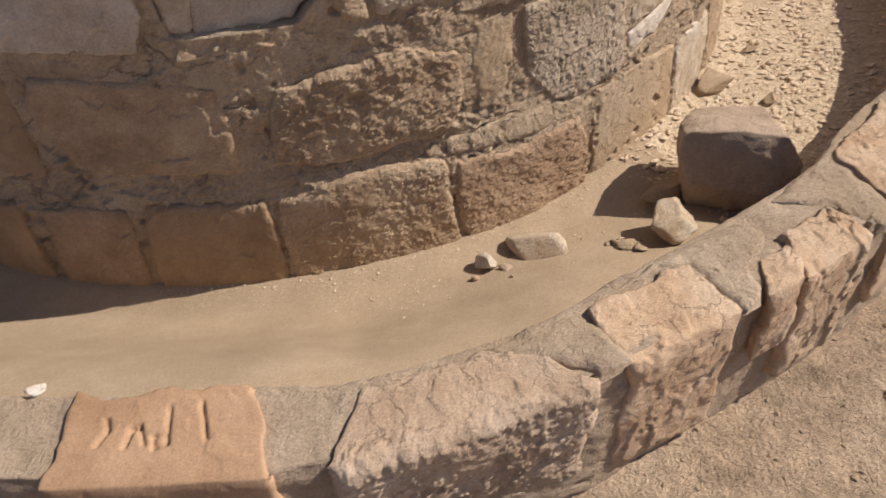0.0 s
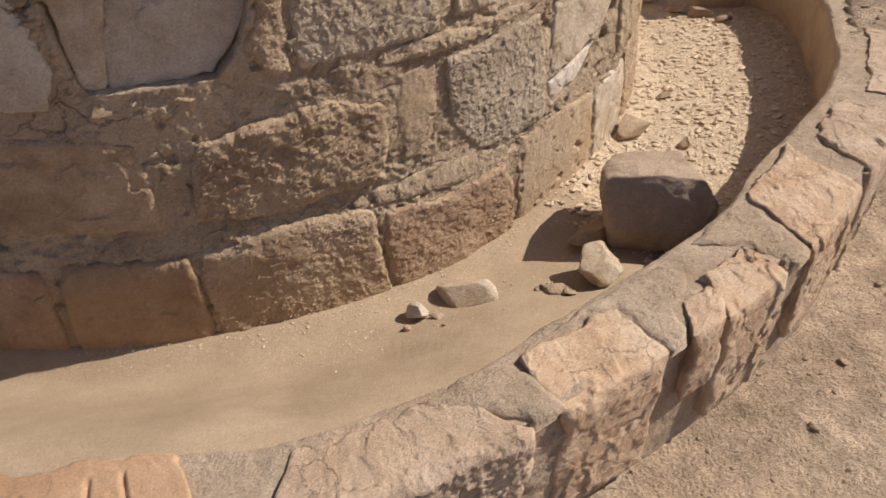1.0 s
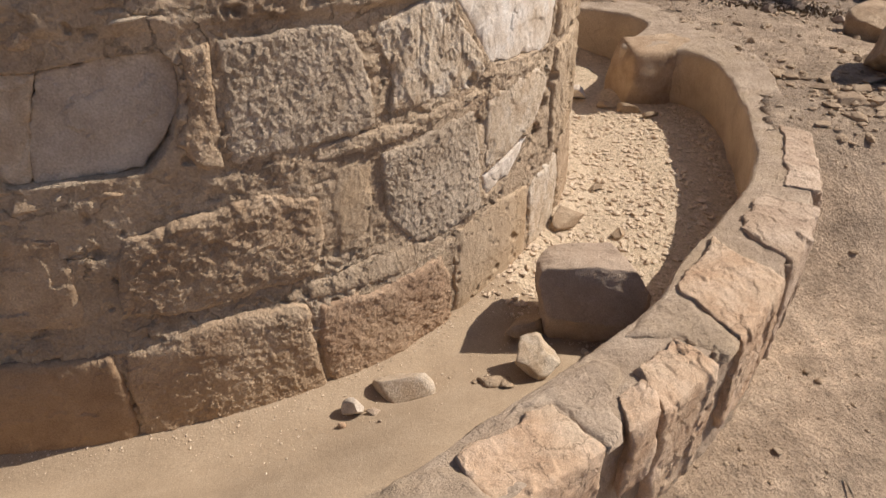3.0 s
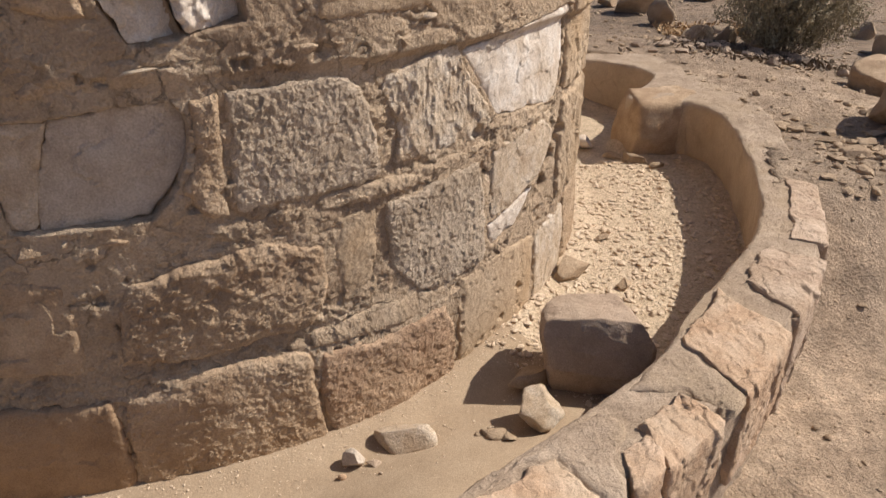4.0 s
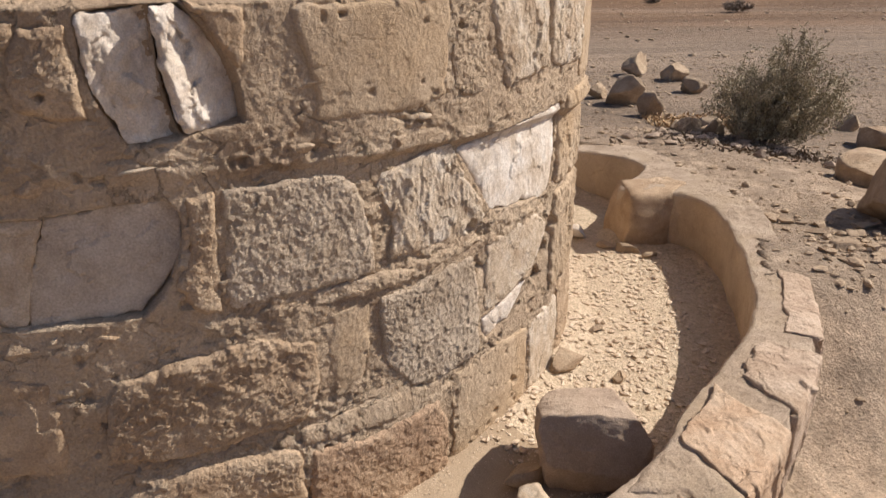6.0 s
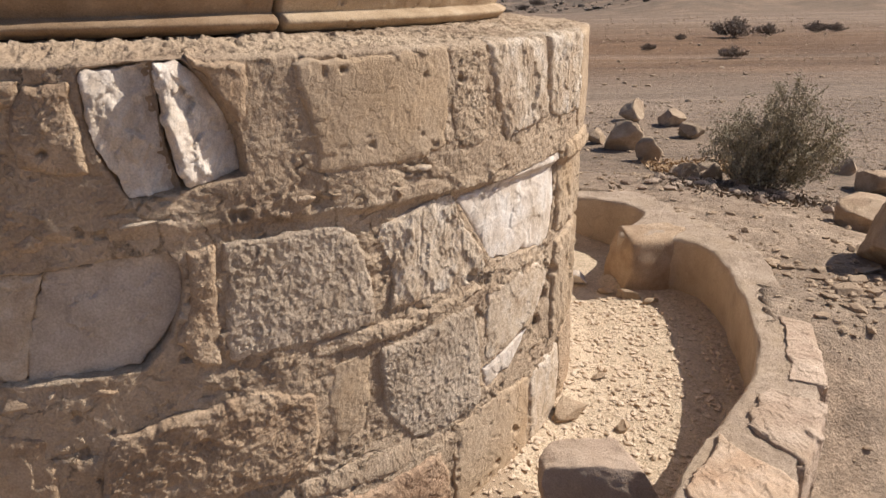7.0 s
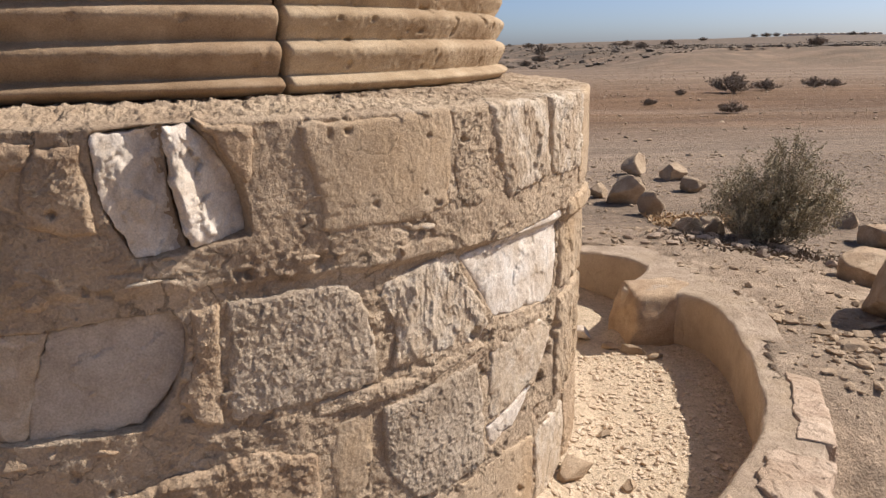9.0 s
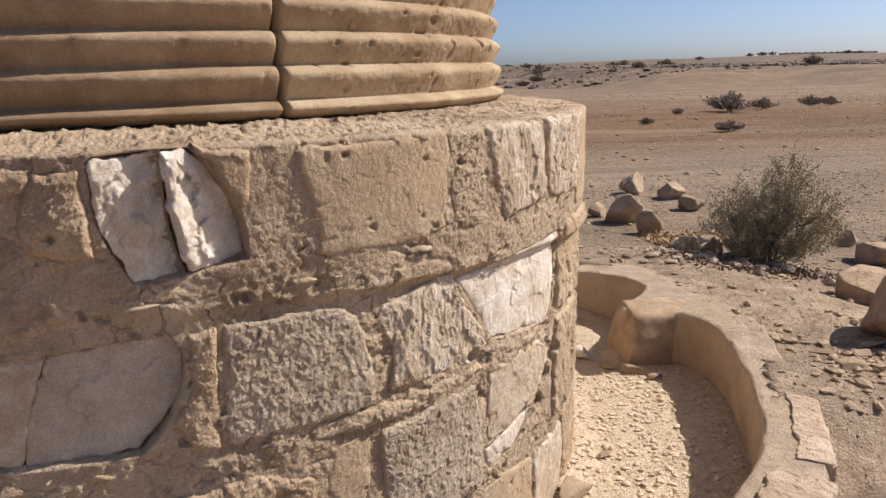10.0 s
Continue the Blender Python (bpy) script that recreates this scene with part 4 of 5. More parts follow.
    kerb_stone([(-0.683, .717), (-0.285, .745), (-0.372, .949), (-0.710, .923)], "smooth", M_SLAB, "reddish brown stone slab with shallow carved strokes", 207, grooves=marks, flat=0.3, lift=0.014)
    kerb_stone([(-0.205, .765), (0.262, .957), (0.13, 1.045), (-0.165, .938)], "rough", M_PINK, "large tan kerb stone with pecked outer face", 214, proud=0.026, drop=0.0, undercut=0.045, gain=1.5, flat=0.5, lift=0.012)
    kerb_stone([(0.325, 1.000), (0.541, 1.123), (0.461, 1.274), (0.255, 1.133)], "facet", M_ORANGE, "orange limestone kerb piece with chipped pale edge", 221, drop=0.02, low=0.05, lift=0.012)
    kerb_stone([(0.603, 1.160), (0.690, 1.215), (0.688, 1.325), (0.600, 1.262)], "facet", M_ORANGE, "orange split kerb stone", 228, lift=0.010, low=0.2, undercut=0.01)
    kerb_stone([(0.697, 1.220), (0.872, 1.355), (0.796, 1.445), (0.668, 1.340)], "facet", M_ORANGE, "chipped pale kerb stone", 235, drop=0.03, low=0.07, lift=0.014)
    kerb_stone([(0.955, 1.43), (1.170, 1.66), (1.045, 1.865), (0.872, 1.645)], "facet", M_ORANGE, "flat flaking orange kerb stone", 242, lift=0.012, low=0.08)
    kerb_stone([(1.214, 1.712), (1.440, 2.00), (1.300, 2.10), (1.139, 1.908)], "facet", M_PINK, "pale angular kerb stone", 249, lift=0.012)
    kerb_stone([(1.50, 2.10), (1.700, 2.56), (1.615, 2.62), (1.40, 2.15)], "facet", M_PINK, "tan kerb stone flush with the ground", 256, low=0.22, lift=0.007, undercut=0.0)

    def cement_patch(outline, keep, seed, thick=0.015):
        """Cement trowelled over the tops of the stones, with a rounded edge."""
        pts, keep = rounded(outline, keep)
        u, v, q = patch_grid(pts, keep, 0.005)
        p = np.stack([q[..., 0], q[..., 1], np.full_like(u, seed)], -1)
        d = np.maximum(outline_dist(q[..., 0], q[..., 1], pts), 0)
        Z = 0.40 + thick * (1 - np.exp(-d / 0.008)) + 0.004 * fbm(p, 0.06, 4, seed) + 0.002 * facets(q[..., 0], q[..., 1], 0.03, seed)
        rim = (u == 0) | (u == 1) | (v == 0) | (v == 1)
        Z = np.where(rim, 0.38, Z)
        xy = q + np.where(rim, 0, 0.012)[..., None] * np.exp(-d / 0.05)[..., None] * np.stack([fbm(p, 0.05, 4, seed + 1), fbm(p, 0.05, 4, seed + 2)], -1)
        under("cement_patch", mesh_of("cement_patch", np.stack([xy[..., 0], xy[..., 1], Z], -1).reshape(-1, 3), grid_faces(*u.shape), M_CEMENT), kerb, "grey cement trowelled over the stones")

    cement_patch([(0.055, 1.035), (0.075, 1.000), (0.200, 1.000), (0.265, 0.968), (0.325, 1.010), (0.252, 1.128), (0.135, 1.09)], (0, 3, 4, 6), 601)
    cement_patch([(0.262, 1.150), (0.455, 1.285), (0.552, 1.135), (0.595, 1.165), (0.590, 1.275), (0.655, 1.345), (0.60, 1.400), (0.44, 1.305)], (0, 2, 3, 6), 602, 0.008)
    cement_patch([(0.805, 1.450), (0.885, 1.365), (0.945, 1.425), (0.862, 1.640), (0.80, 1.585), (0.68, 1.47)], (0, 2, 3, 5), 603, 0.008)


# ---- loose stones ----
def rock_mesh(size, seed, box=3.0, cuts=5, sub=4, rough=0.06, mat=None, depth=(0.42, 0.75), taper=0.35):
    bm = bmesh.new()
    bmesh.ops.create_icosphere(bm, subdivisions=sub, radius=1)
    d = np.array([v.co[:] for v in bm.verts])
    faces = np.array([[v.index for v in f.verts] for f in bm.faces])
    bm.free()
    rng = np.random.default_rng(seed)
    p = d / (np.abs(d) ** box).sum(1, keepdims=True) ** (1 / box)
    for _ in range(cuts):
        nrm = rng.normal(size=3)
        nrm /= np.linalg.norm(nrm)
        lim = rng.uniform(*depth)
        over = np.clip(p @ nrm - lim, 0, None)
        p = p - over[:, None] * nrm * 0.97
    p = p * (1 + rough * fbm(d, 0.7, 4, seed)[:, None] + 0.35 * rough * fbm(d, 0.15, 3, seed + 1)[:, None])
    p = p * np.array(size) / 2
    p[:, 2] -= p[:, 2].min()
    rel = (p[:, 2] - p[:, 2].min()) / np.ptp(p[:, 2])
    p[:, :2] *= (1 + taper * (0.45 - rel))[:, None]
    p = p * (1 + 0.35 * rough * np.minimum(0.6, np.abs(facets(p[:, 0] + 0.4 * p[:, 2], p[:, 1] - 0.5 * p[:, 2], 0.55, seed + 3, 0.6, 0.15))))[:, None]
    p = (p - (p.max(0) + p.min(0)) / 2) / np.ptp(p, axis=0) * np.array(size)
    p[:, 2] -= p[:, 2].min()
    return mesh_of("stone", p, faces, mat)


def loose(name, at, size, turn, seed, mat, label, category="stone", group="", depth=(0.34, 0.66), taper=0.3, box=3.0, cuts=8, sub=4, rough=0.05, tilt=0):
    ob = new(name, rock_mesh(size, seed, box, cuts, sub, rough, mat, depth, taper))
    ob.matrix_world = pose(*at, 0, 0, turn) @ pose(0, 0, 0, tilt)
    return tagged(ob, label, category, group)


def scatter(name, count, region, sizes, seed, height, mat, label, sink=0.3):
    """Many small stones joined into one object."""
    rng = np.random.default_rng(seed)
    bm = bmesh.new()
    bmesh.ops.create_icosphere(bm, subdivisions=1, radius=0.5)
    base = np.array([v.co[:] for v in bm.verts])
    fc = np.array([[v.index for v in f.verts] for f in bm.faces])
    bm.free()
    xy = region(rng, count)
    count = len(xy)
    s = sizes[0] * (sizes[1] / sizes[0]) ** (rng.random(count) ** 4.2)
    v = np.repeat(base[None], count, 0) * (1 + 0.3 * rng.normal(size=(count, len(base), 1)).clip(-1, 1))
    v = v * s[:, None, None] * np.stack([rng.uniform(.8, 1.3, count), rng.uniform(.6, 1, count), rng.uniform(.3, .62, count)], -1)[:, None]
    t = rng.uniform(0, 6.28, count)
    c, sn = np.cos(t)[:, None], np.sin(t)[:, None]
    x, y = v[..., 0] * c - v[..., 1] * sn, v[..., 0] * sn + v[..., 1] * c
    z0 = height(xy[:, 0], xy[:, 1])
    V = np.stack([x + xy[:, :1], y + xy[:, 1:], v[..., 2] + (z0 + s * (0.5 - sink) * 0.6)[:, None]], -1).reshape(-1, 3)
    F = (fc[None] + (np.arange(count) * len(base))[:, None, None]).reshape(-1, 3)
    ob = new(name, mesh_of(name, V, F, mat, smooth=False))
    tagged(ob, label, "pebbles", kind="stuff")


def outside(rng, count, x0, x1, y0, y1):
    xy = np.stack([rng.uniform(x0, x1, count), rng.uniform(y0, y1, count)], -1)
    h = ground_height(xy[:, 0], xy[:, 1])
    return xy[h > -0.2]


def inside_ring(rng, count):
    t = np.radians(rng.uniform(-45, 8, count))
    r = R0 + rng.random(count) * 0.85
    xy = np.stack([CX + r * np.cos(t), CY + r * np.sin(t)], -1)
    d, k = dist_to_line(xy[:, 0], xy[:, 1], RIM_IN)
    ok = r < np.hypot(RIM_IN[k][:, 0] - CX, RIM_IN[k][:, 1] - CY) - 0.02
    return xy[ok]


def fan(rng, count):
    y = 58 + 260 * rng.random(count) ** 1.4
    return np.stack([y * rng.uniform(0.15, 0.82, count), y], -1)


def ring_left(rng, count):
    x = rng.uniform(-0.4, 0.75, count)
    y = 1.50 + 0.42 * (x + 0.2) ** 1.0 * (x > -0.2) + rng.normal(0, 0.05, count)
    return np.stack([x, y], -1)


def wall_foot(rng, count):
    t = np.radians(rng.uniform(-92, -40, count))
    r = R0 + 0.005 + np.abs(rng.normal(0, 0.035, count))
    return np.stack([CX + r * np.cos(t), CY + r * np.sin(t)], -1)


def beside_kerb(rng, count):
    f = rng.random(count)
    return np.stack([1.86 + 0.5 * f + rng.normal(0, 0.13, count), 2.75 + 0.35 * f + rng.normal(0, 0.20, count)], -1)


# ---- plants ----
def leaves_mesh(name, centres, size, rng, mat):
    n = len(centres)
    a = rng.normal(size=(n, 3))
    a /= np.linalg.norm(a, axis=1, keepdims=True)
    b = np.cross(a, rng.normal(size=(n, 3)))
    b /= np.linalg.norm(b, axis=1, keepdims=True)
    s = size * rng.uniform(0.6, 1.4, (n, 1))
    V = np.stack([centres - a * s, centres + b * s * 0.35, centres + a * s, centres - b * s * 0.35], 1).reshape(-1, 3)
    return mesh_of(name, V, np.arange(4 * n).reshape(-1, 4), mat, smooth=False)


def twigs_mesh(name, paths, radius, mat):
    V, F = [], []
    for p in paths:
        m = len(p)
        k = len(V)
        for i, q in enumerate(p):
            r = radius * (1 - 0.8 * i / (m - 1))
            for a in (0, 2.09, 4.19):
                V.append((q[0] + r * math.cos(a), q[1] + r * math.sin(a), q[2]))
        for i in range(m - 1):
            for j in range(3):
                F.append([k + 3 * i + j, k + 3 * i + (j + 1) % 3, k + 3 * i + 3 + (j + 1) % 3, k + 3 * i + 3 + j])
    return mesh_of(name, V, F, mat)


def bush(name, at, width, height, stems, leaves, leaf, seed, mats, label, peak=None):
    """Stems that fan out from the foot, upright side shoots, and small leaves close along each shoot."""
    rng = np.random.default_rng(seed)
    ob = thing(name, at, label, "shrub")
    paths, cen = [], []
    for i in range(stems):
        az, lean = rng.uniform(0, 6.28), rng.random() ** 0.6
        reach = np.array([math.cos(az), math.sin(az)]) * lean * width / 2
        top = height * (0.92 - 0.50 * lean ** 1.6) * rng.uniform(0.62, 1.0)
        if peak is not None:
            top *= 0.86 + 0.34 * math.exp(-((reach[0] / width - peak) / 0.14) ** 2)
        m = 7
        f = np.linspace(0, 1, m)
        p = np.zeros((m, 3))
        p[:, :2] = reach * (0.12 + 0.88 * f ** 0.8)[:, None] + np.cumsum(rng.normal(0, 0.010, (m, 2)), 0) * width
        p[:, 2] = top * f ** 0.95
        paths.append(p)
        for _ in range(9):
            g = rng.uniform(0.18, 1.0) * (m - 1.001)
            k = int(g)
            b = p[k] + (p[k + 1] - p[k]) * (g - k)
            out = np.r_[rng.normal(0, 0.055, 2) + 0.05 * reach / (width / 2), rng.uniform(0.04, 0.17)] * width
            e = b + out * rng.uniform(0.6, 1.25)
            shoot = np.array([b, (b + e) / 2 + rng.normal(0, 0.008, 3) * width, e])
            paths.append(shoot)
            n = leaves // (stems * 9)
            t = rng.random((n, 1)) ** 0.8
            cen.append(b + (e - b) * t + rng.normal(0, 0.0115, (n, 3)) * width)
    cen = np.concatenate(cen)
    cen = cen[cen[:, 2] > 0.03 * height]
    part("branchwork", twigs_mesh("branchwork", paths, 0.0022 * width + 0.001, mats[1]), ob, "thin grey-brown stems")
    part("foliage", leaves_mesh("foliage", cen, leaf, rng, mats[0]), ob)
    return ob


def gh(x, y):
    return float(ground_height(np.array([[x]]), np.array([[y]]))[0, 0])


def fh(x, y):
    return float(floor_height(np.array([[x]]), np.array([[y]]))[0, 0])


build_ground()
build_floor()
build_pedestal()
build_column_base()
build_kerb()

# stones in the ring
loose("boulder", (0.722, 1.885, 0.075), (0.325, 0.25, 0.275), -10, 301, M_ROCK, "large squarish brown boulder lying in the ring against the kerb", "boulder", box=5.0, cuts=8, sub=6, rough=0.08, tilt=-8, depth=(0.86, 1.08), taper=-0.28)
loose("stone", (0.528, 1.69, fh(0.528, 1.69) - 0.008), (0.135, 0.115, 0.098), 15, 316, M_CREAM, "small broken pale stone in the boulder's shade", box=3.2, cuts=9, depth=(0.52, 0.82), taper=0.0, rough=0.14)
loose("stone", (0.54, 1.86, fh(0.54, 1.86) - 0.01), (0.14, 0.10, 0.075), -10, 303, M_ROCKTAN, "rounded brown stone lying in the boulder's shadow", cuts=9, depth=(0.35, 0.7))
loose("stone", (0.165, 1.665, fh(0.165, 1.665) - 0.006), (0.16, 0.11, 0.062), 8, 304, M_CREAM, "flat tan stone lying on the sand", cuts=7, depth=(0.5, 0.8), taper=0.25)
loose("stone", (0.03, 1.60, fh(0.03, 1.60) - 0.004), (0.06, 0.055, 0.052), 0, 305, M_PALE, "small round tan stone on the sand", cuts=8, depth=(0.4, 0.7))
loose("stone_flake", (0.085, 1.585, fh(0.085, 1.585) - 0.002), (0.045, 0.03, 0.012), 10, 306, M_ROCK, "small dark stone flake on the sand", sub=3)
loose("pebble", (0.003, 1.548, fh(0.003, 1.548) - 0.002), (0.022, 0.02, 0.018), 10, 307, M_ORANGE, "tiny orange pebble on the sand", sub=2)
loose("pebble", (0.10, 1.535, fh(0.10, 1.535) - 0.002), (0.012, 0.01, 0.009), 10, 308, M_ROCK, "tiny dark pebble on the sand", sub=2)
for i, (x, y, s) in enumerate(((0.385, 1.65, .035), (0.41, 1.635, .045), (0.44, 1.63, .04), (0.40, 1.66, .03), (0.425, 1.655, .03), (0.36, 1.655, .02))):
    loose("stone_flake", (x, y, fh(x, y) - 0.002), (s * 1.3, s, s * 0.4), 40 * i, 310 + i, M_ROCKTAN, "small brown stone flake on the sand", "stone", "flakes on the sand", sub=2)
for i, (x, y, s) in enumerate(((0.78, 2.42, .14), (0.955, 2.36, .07), (0.96, 2.71, .06), (0.93, 2.80, .035), (0.99, 2.60, .03), (1.05, 2.50, .03))):
    loose("stone", (x, y, fh(x, y) - 0.006), (s, s * 0.75, s * 0.55), 25 * i, 320 + i, M_ROCKTAN, "rounded tan stone lying on the gravel", "stone", "stones on the gravel", cuts=9, sub=4, depth=(0.3, 0.65))
for i, (x, y, s, a) in enumerate(((1.24, 3.57, .10, -30), (1.33, 3.50, .12, -20), (1.41, 3.42, .09, 10), (1.40, 3.45, .06, 60))):
    loose("stone_flake", (x, y, fh(x, y) - 0.004), (s, s * 0.45, s * 0.35), a, 330 + i, M_ROCKTAN, "flat brown stone flake on the gravel", "stone", "flakes on the gravel", cuts=6, sub=3)
# a white scrap of litter, built here as a stone chip
loose("white_stone", (1.13, 3.72, fh(1.13, 3.72) - 0.004), (0.10, 0.12, 0.07), 30, 340, M_WHITE, "white scrap, modelled as a stone chip, lying on the gravel by the kerb", cuts=6, sub=3)

loose("white_stone", (-0.80, 0.935, 0.40), (0.045, 0.03, 0.012), 20, 341, M_WHITE, "small white stone chip lying on the kerb", cuts=6, sub=3)

# stones outside
for i, (x, y, sx, sy, sz, a) in enumerate(((2.50, 3.20, .46, .40, .34, 12), (2.80, 3.96, .36, .30, .20, 40), (4.05, 5.75, .40, .32, .20, 60))):
    loose("boulder", (x, y, gh(x, y) - 0.02), (sx, sy, sz), a, 354 + i, M_TAN, "pale tan boulder lying on the desert ground", "boulder", "boulders outside the kerb", cuts=9, sub=5, box=4.5, depth=(0.66, 0.95), taper=0.1, rough=0.09)
FAR_STONES = ((2.24, 5.12, .20, .13), (2.40, 5.10, .17, .14), (2.52, 4.84, .17, .10), (2.60, 7.70, .42, .33), (2.68, 7.15, .25, .26), (3.25, 9.45, .40, .30), (3.62, 9.05, .34, .22), (3.52, 8.25, .32, .20), (2.42, 8.05, .26, .18), (3.0, 8.6, .18, .14), (3.75, 7.95, .2, .12),
              (2.35, 8.9, .2, .12), (2.66, 6.35, .2, .11), (2.86, 6.2, .26, .17), (3.06, 6.1, .2, .14), (2.75, 6.05, .16, .1), (3.2, 5.95, .18, .1), (4.25, 6.5, .3, .16), (4.5, 6.1, .34, .2), (4.1, 6.9, .22, .12), (4.45, 7.6, .2, .12))
for i, (x, y, s, h) in enumerate(FAR_STONES):
    loose("stone", (x, y, gh(x, y) - 0.02), (s * 0.9, s * 0.75, h), 47 * i, 360 + i, M_ROCKTAN, "angular tan stone on the desert ground", "stone", "stones on the desert ground", cuts=12, sub=4, rough=0.18, box=3.4, depth=(0.5, 0.85), taper=0.3)
for i, (x, y, s) in enumerate(((1.724, 2.19, .03), (1.355, 1.741, .028), (1.372, 1.70, .03), (1.128, 1.445, .03), (0.969, 1.241, .032), (2.05, 2.9, .06), (2.12, 3.02, .05), (2.36, 3.4, .05), (1.98, 2.75, .045), (1.86, 2.72, .04))):
    loose("stone", (x, y, gh(x, y) - 0.004), (s, s * 0.8, s * 0.5), 33 * i, 390 + i, M_ROCKTAN, "small stone on the ground beside the kerb", "stone", "small stones by the kerb", cuts=4, sub=2)

# flat broken slabs beside the kerb
for i, (x, y, s, a) in enumerate(((2.02, 2.86, .16, 20), (2.14, 3.0, .13, 70), (1.98, 3.02, .09, 130), (2.26, 3.12, .12, 10), (2.10, 2.74, .11, 45), (2.35, 2.98, .18, 95), (1.92, 2.84, .07, 60), (2.2, 2.88, .08, 160), (2.5, 3.2, .12, 30), (2.42, 3.42, .10, 75))):
    loose("stone_slab", (x, y, gh(x, y) - 0.006), (s, s * 0.65, s * 0.16 + 0.008), a, 430 + i, M_ROCKTAN, "flat broken slab lying on the ground", "stone", "slabs beside the kerb", box=6, cuts=7, sub=4, depth=(0.5, 0.85))
twig = thing("twig", (1.25, 1.29, gh(1.25, 1.29)), "thin dry twig lying on the ground", "twig")
part("stalk", twigs_mesh("stalk", [np.array([(0.0, 0.05, 0.006), (-0.012, 0.0, 0.012), (-0.02, -0.045, 0.008), (0.03, -0.11, 0.008), (0.11, -0.14, 0.006)]), np.array([(-0.02, -0.045, 0.008), (-0.05, -0.08, 0.012), (-0.055, -0.11, 0.006)])], 0.004, M_TWIG), twig)

# plants
bush("desert_bush", (2.67, 4.87, gh(2.67, 4.87) - 0.02), 0.92, 0.86, 110, 34000, 0.0095, 5, (M_LEAF, M_TWIG), "feathery olive-grey desert bush with thin twigs", peak=0.2)
scrub = bush("dry_shrub", (11.4, 24.6, gh(11.4, 24.6)), 1.6, 0.6, 40, 5400, 0.035, 6, (M_DARKLEAF, M_TWIG), "low dark dry shrub on the plain")
tagged(scrub, group="shrubs on the plain")
for i, (x, y, s) in enumerate(((13.0, 25.6, .6), (8.4, 18.1, .45), (9.3, 23.8, .3), (7.3, 20.8, .28), (15.5, 27, .6), (16.5, 27.5, .5), (5.5, 22, .2), (34, 60, 1.2), (19.7, 98, 2.0), (24, 130, 1.4), (50, 160, 1.8), (14, 70, 1.0), (30, 190, 1.8), (9, 64, .8), (12, 66, .7), (17, 85, .9), (22, 66, .8), (90, 400, 3), (105, 402, 4), (119, 400, 5), (134, 405, 5), (147, 400, 6), (473, 1150, 9), (551, 1150, 8), (573, 1155, 10), (587, 1150, 9), (706, 1150, 9), (724, 1150, 7))):
    copy_thing(scrub, pose(x, y, gh(x, y), 0, 0, 70 * i) @ Matrix.Diagonal((s, s, s, 1)))

# long low greenhouses on the far plateau
house = thing("greenhouse", (680, 1160, gh(680, 1160) - 0.5), "long low white greenhouses on the far plateau", "greenhouse")
bm = bmesh.new()
bmesh.ops.create_cube(bm, size=1, matrix=Matrix.Translation((0, 0, 1.2)) @ Matrix.Diagonal((150, 14, 2.4, 1)))
me = bpy.data.meshes.new("wall")
bm.to_mesh(me)
bm.free()
me.materials.append(M_WHITE)
part("wall", me, house)
arc = np.linspace(0, math.pi, 7)
for i in range(15):
    V = [(-75 + 10 * i + 5 - 5 * math.cos(a), yy, 2.4 + 1.6 * math.sin(a)) for yy in (-7, 7) for a in arc]
    part("roof", mesh_of("roof", V, [[k, k + 1, k + 8, k + 7] for k in range(6)] + [list(range(7))], M_WHITE), house)

# dry grass left of the bush
rng = np.random.default_rng(9)
tufts = np.stack([rng.uniform(2.55, 3.35, 900), 6.75 + rng.normal(0, 0.16, 900), np.zeros(900)], -1)
tufts[:, 2] = ground_height(tufts[:, 0], tufts[:, 1]) + rng.uniform(0.0, 0.05, 900)
tagged(new("dry_grass", leaves_mesh("dry_grass", tufts, 0.028, rng, M_STRAW)), "low orange-brown dry grass beside the bush", "grass", kind="stuff")

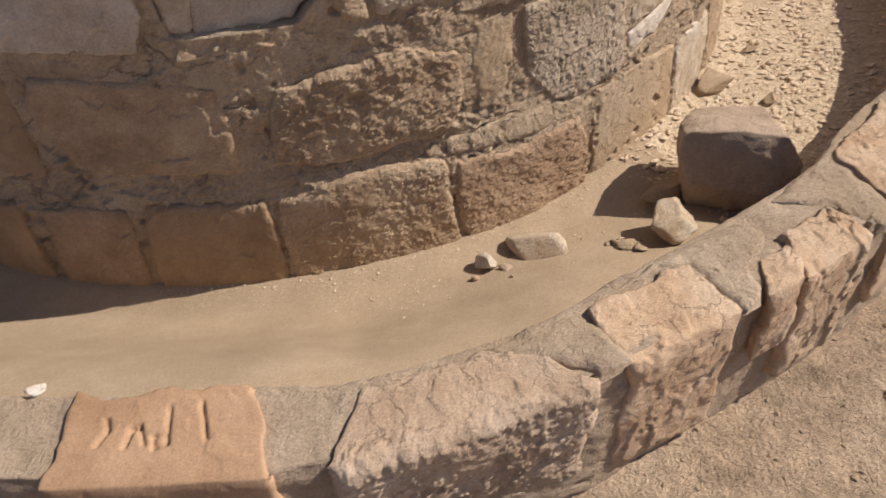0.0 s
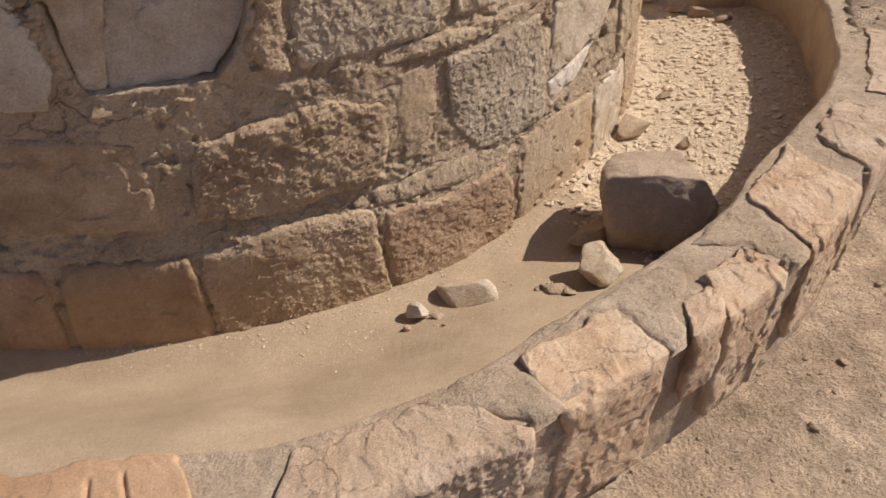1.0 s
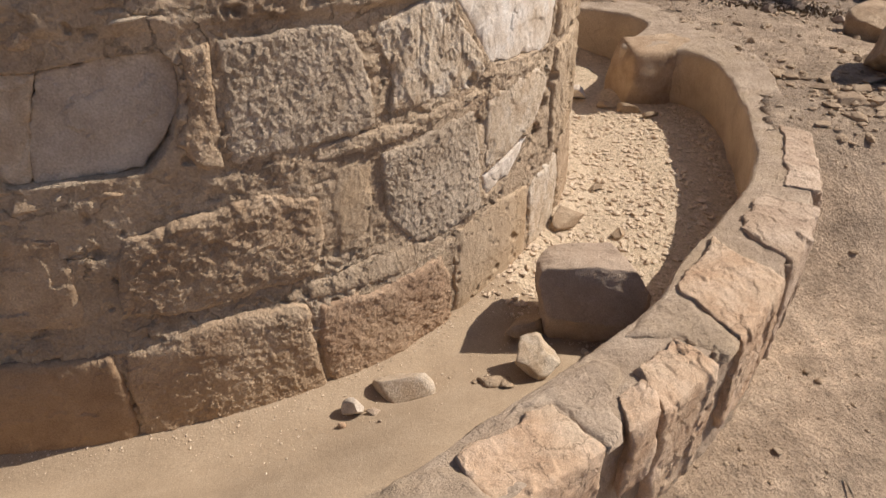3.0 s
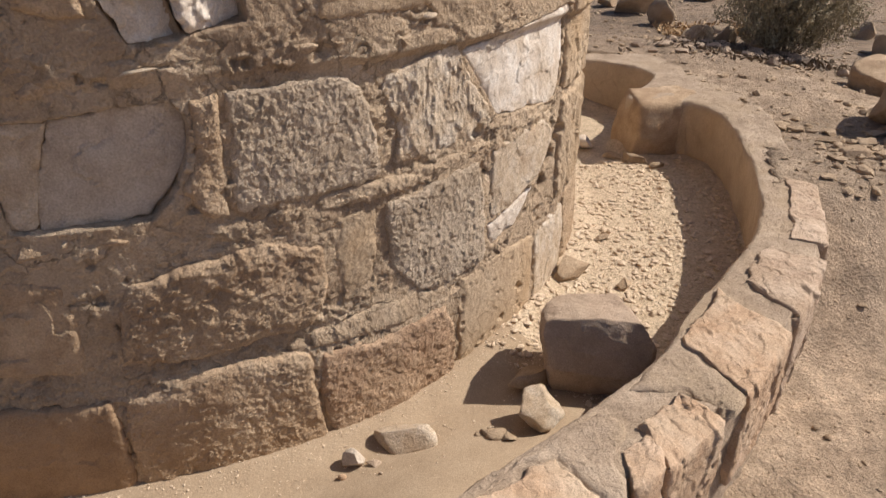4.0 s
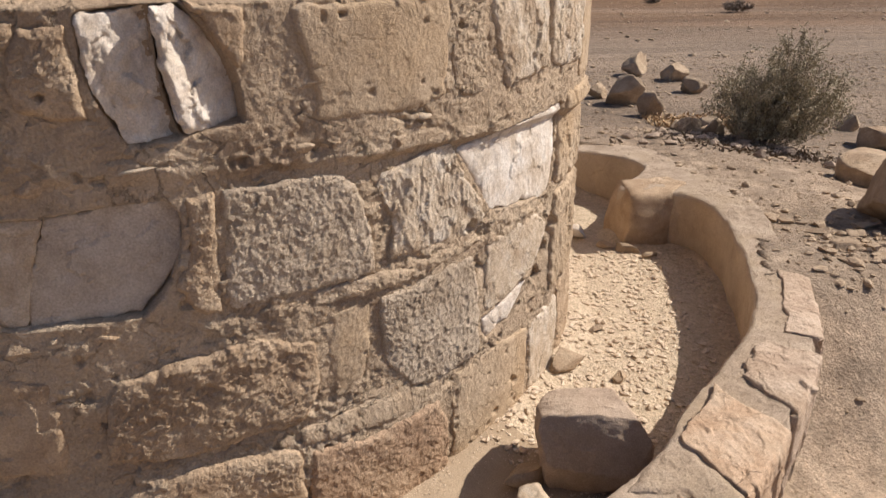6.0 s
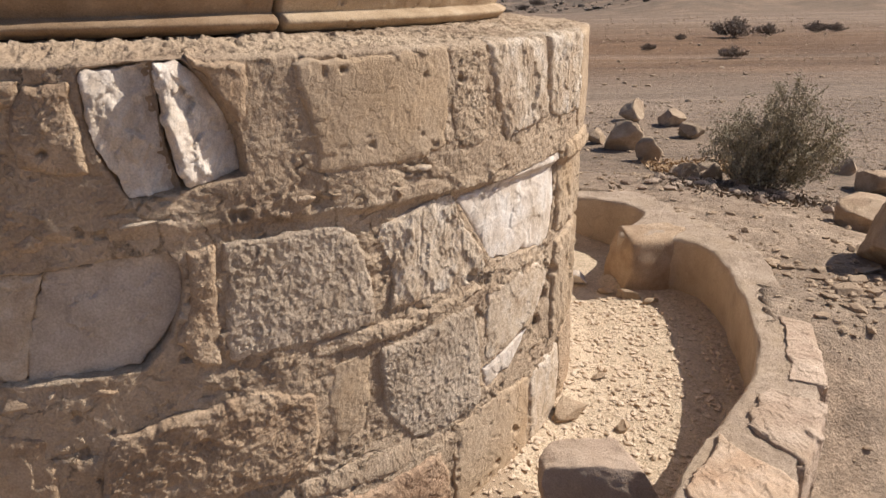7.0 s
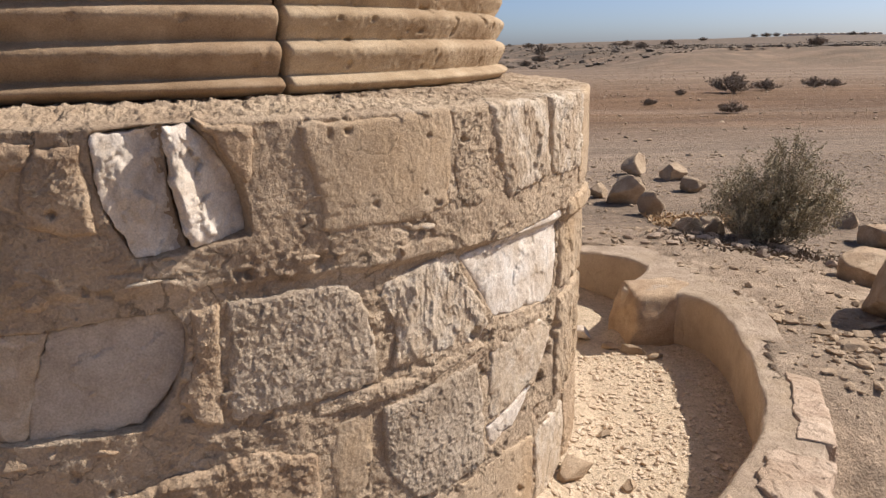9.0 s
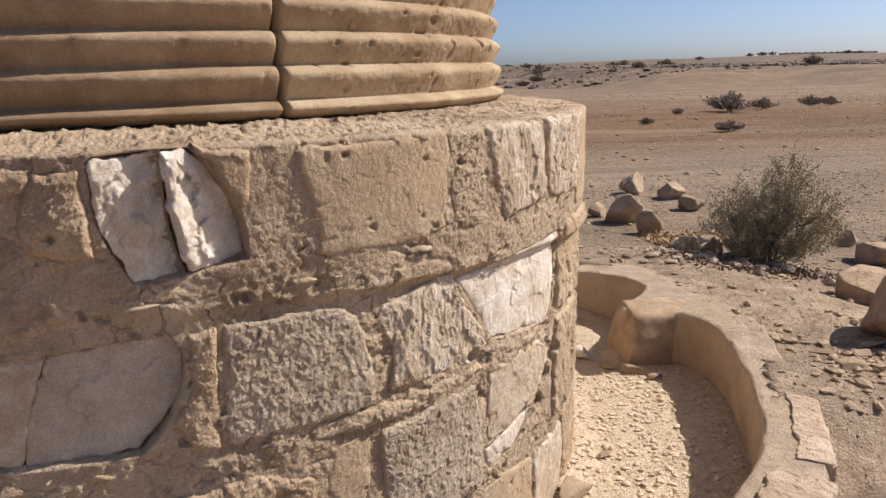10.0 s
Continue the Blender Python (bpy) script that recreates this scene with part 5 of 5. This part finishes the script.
# fallen twigs and leaves under the bush
litter = np.stack([2.48 + rng.normal(0, 0.26, 2600), 4.68 + rng.normal(0, 0.15, 2600), np.zeros(2600)], -1)
litter[:, 2] = ground_height(litter[:, 0], litter[:, 1]) + rng.uniform(0.0, 0.015, 2600)
tagged(new("leaf_litter", leaves_mesh("leaf_litter", litter, 0.022, rng, M_TWIG)), "dark fallen twigs and leaves under the bush", "leaf litter", kind="stuff")

# gravel and pebbles
scatter("ring_gravel", 14000, inside_ring, (0.003, 0.032), 401, floor_height, M_PEBBLE, "pale loose gravel on the trough floor")
scatter("sand_grit", 260, ring_left, (0.003, 0.010), 402, floor_height, M_PEBBLE, "grit at the foot of the wall")
scatter("ground_pebbles", 15000, lambda r, n: outside(r, n, 0.3, 3.6, 0.85, 4.2), (0.003, 0.017), 403, ground_height, M_ROCKTAN, "small pebbles on the sandy ground")
scatter("stony_ground", 13000, lambda r, n: outside(r, n, 1.2, 7.5, 3.2, 11), (0.008, 0.06), 404, ground_height, M_ROCKTAN, "stony desert ground")
M_SCRUB = stone_mat("far_scrub", (0.17, 0.135, 0.10), (0.23, 0.185, 0.14), (0.30, 0.24, 0.18), 0.6, 0.8, 0.05, depth=0.0)
scatter("far_scrub", 9000, lambda r, n: fan(r, n), (0.12, 0.75), 406, ground_height, M_SCRUB, "low dark scrub on the distant plain")
scatter("bush_litter", 900, lambda r, n: np.stack([2.42 + r.normal(0, 0.30, n), 4.76 + r.normal(0, 0.20, n)], -1), (0.012, 0.11), 407, ground_height, M_ROCK, "dark stones and litter around the bush")
scatter("far_stones", 5000, lambda r, n: outside(r, n, 1.5, 26, 10, 45), (0.02, 0.13), 405, ground_height, M_ROCKTAN, "scattered stones on the plain")
scatter("foot_crumbs", 1300, wall_foot, (0.002, 0.009), 408, floor_height, M_PEBBLE, "crumbs of stone and mortar at the foot of the wall")
scatter("kerb_rubble", 700, beside_kerb, (0.008, 0.075), 409, ground_height, M_ROCKTAN, "broken stone rubble on the ground beside the kerb")
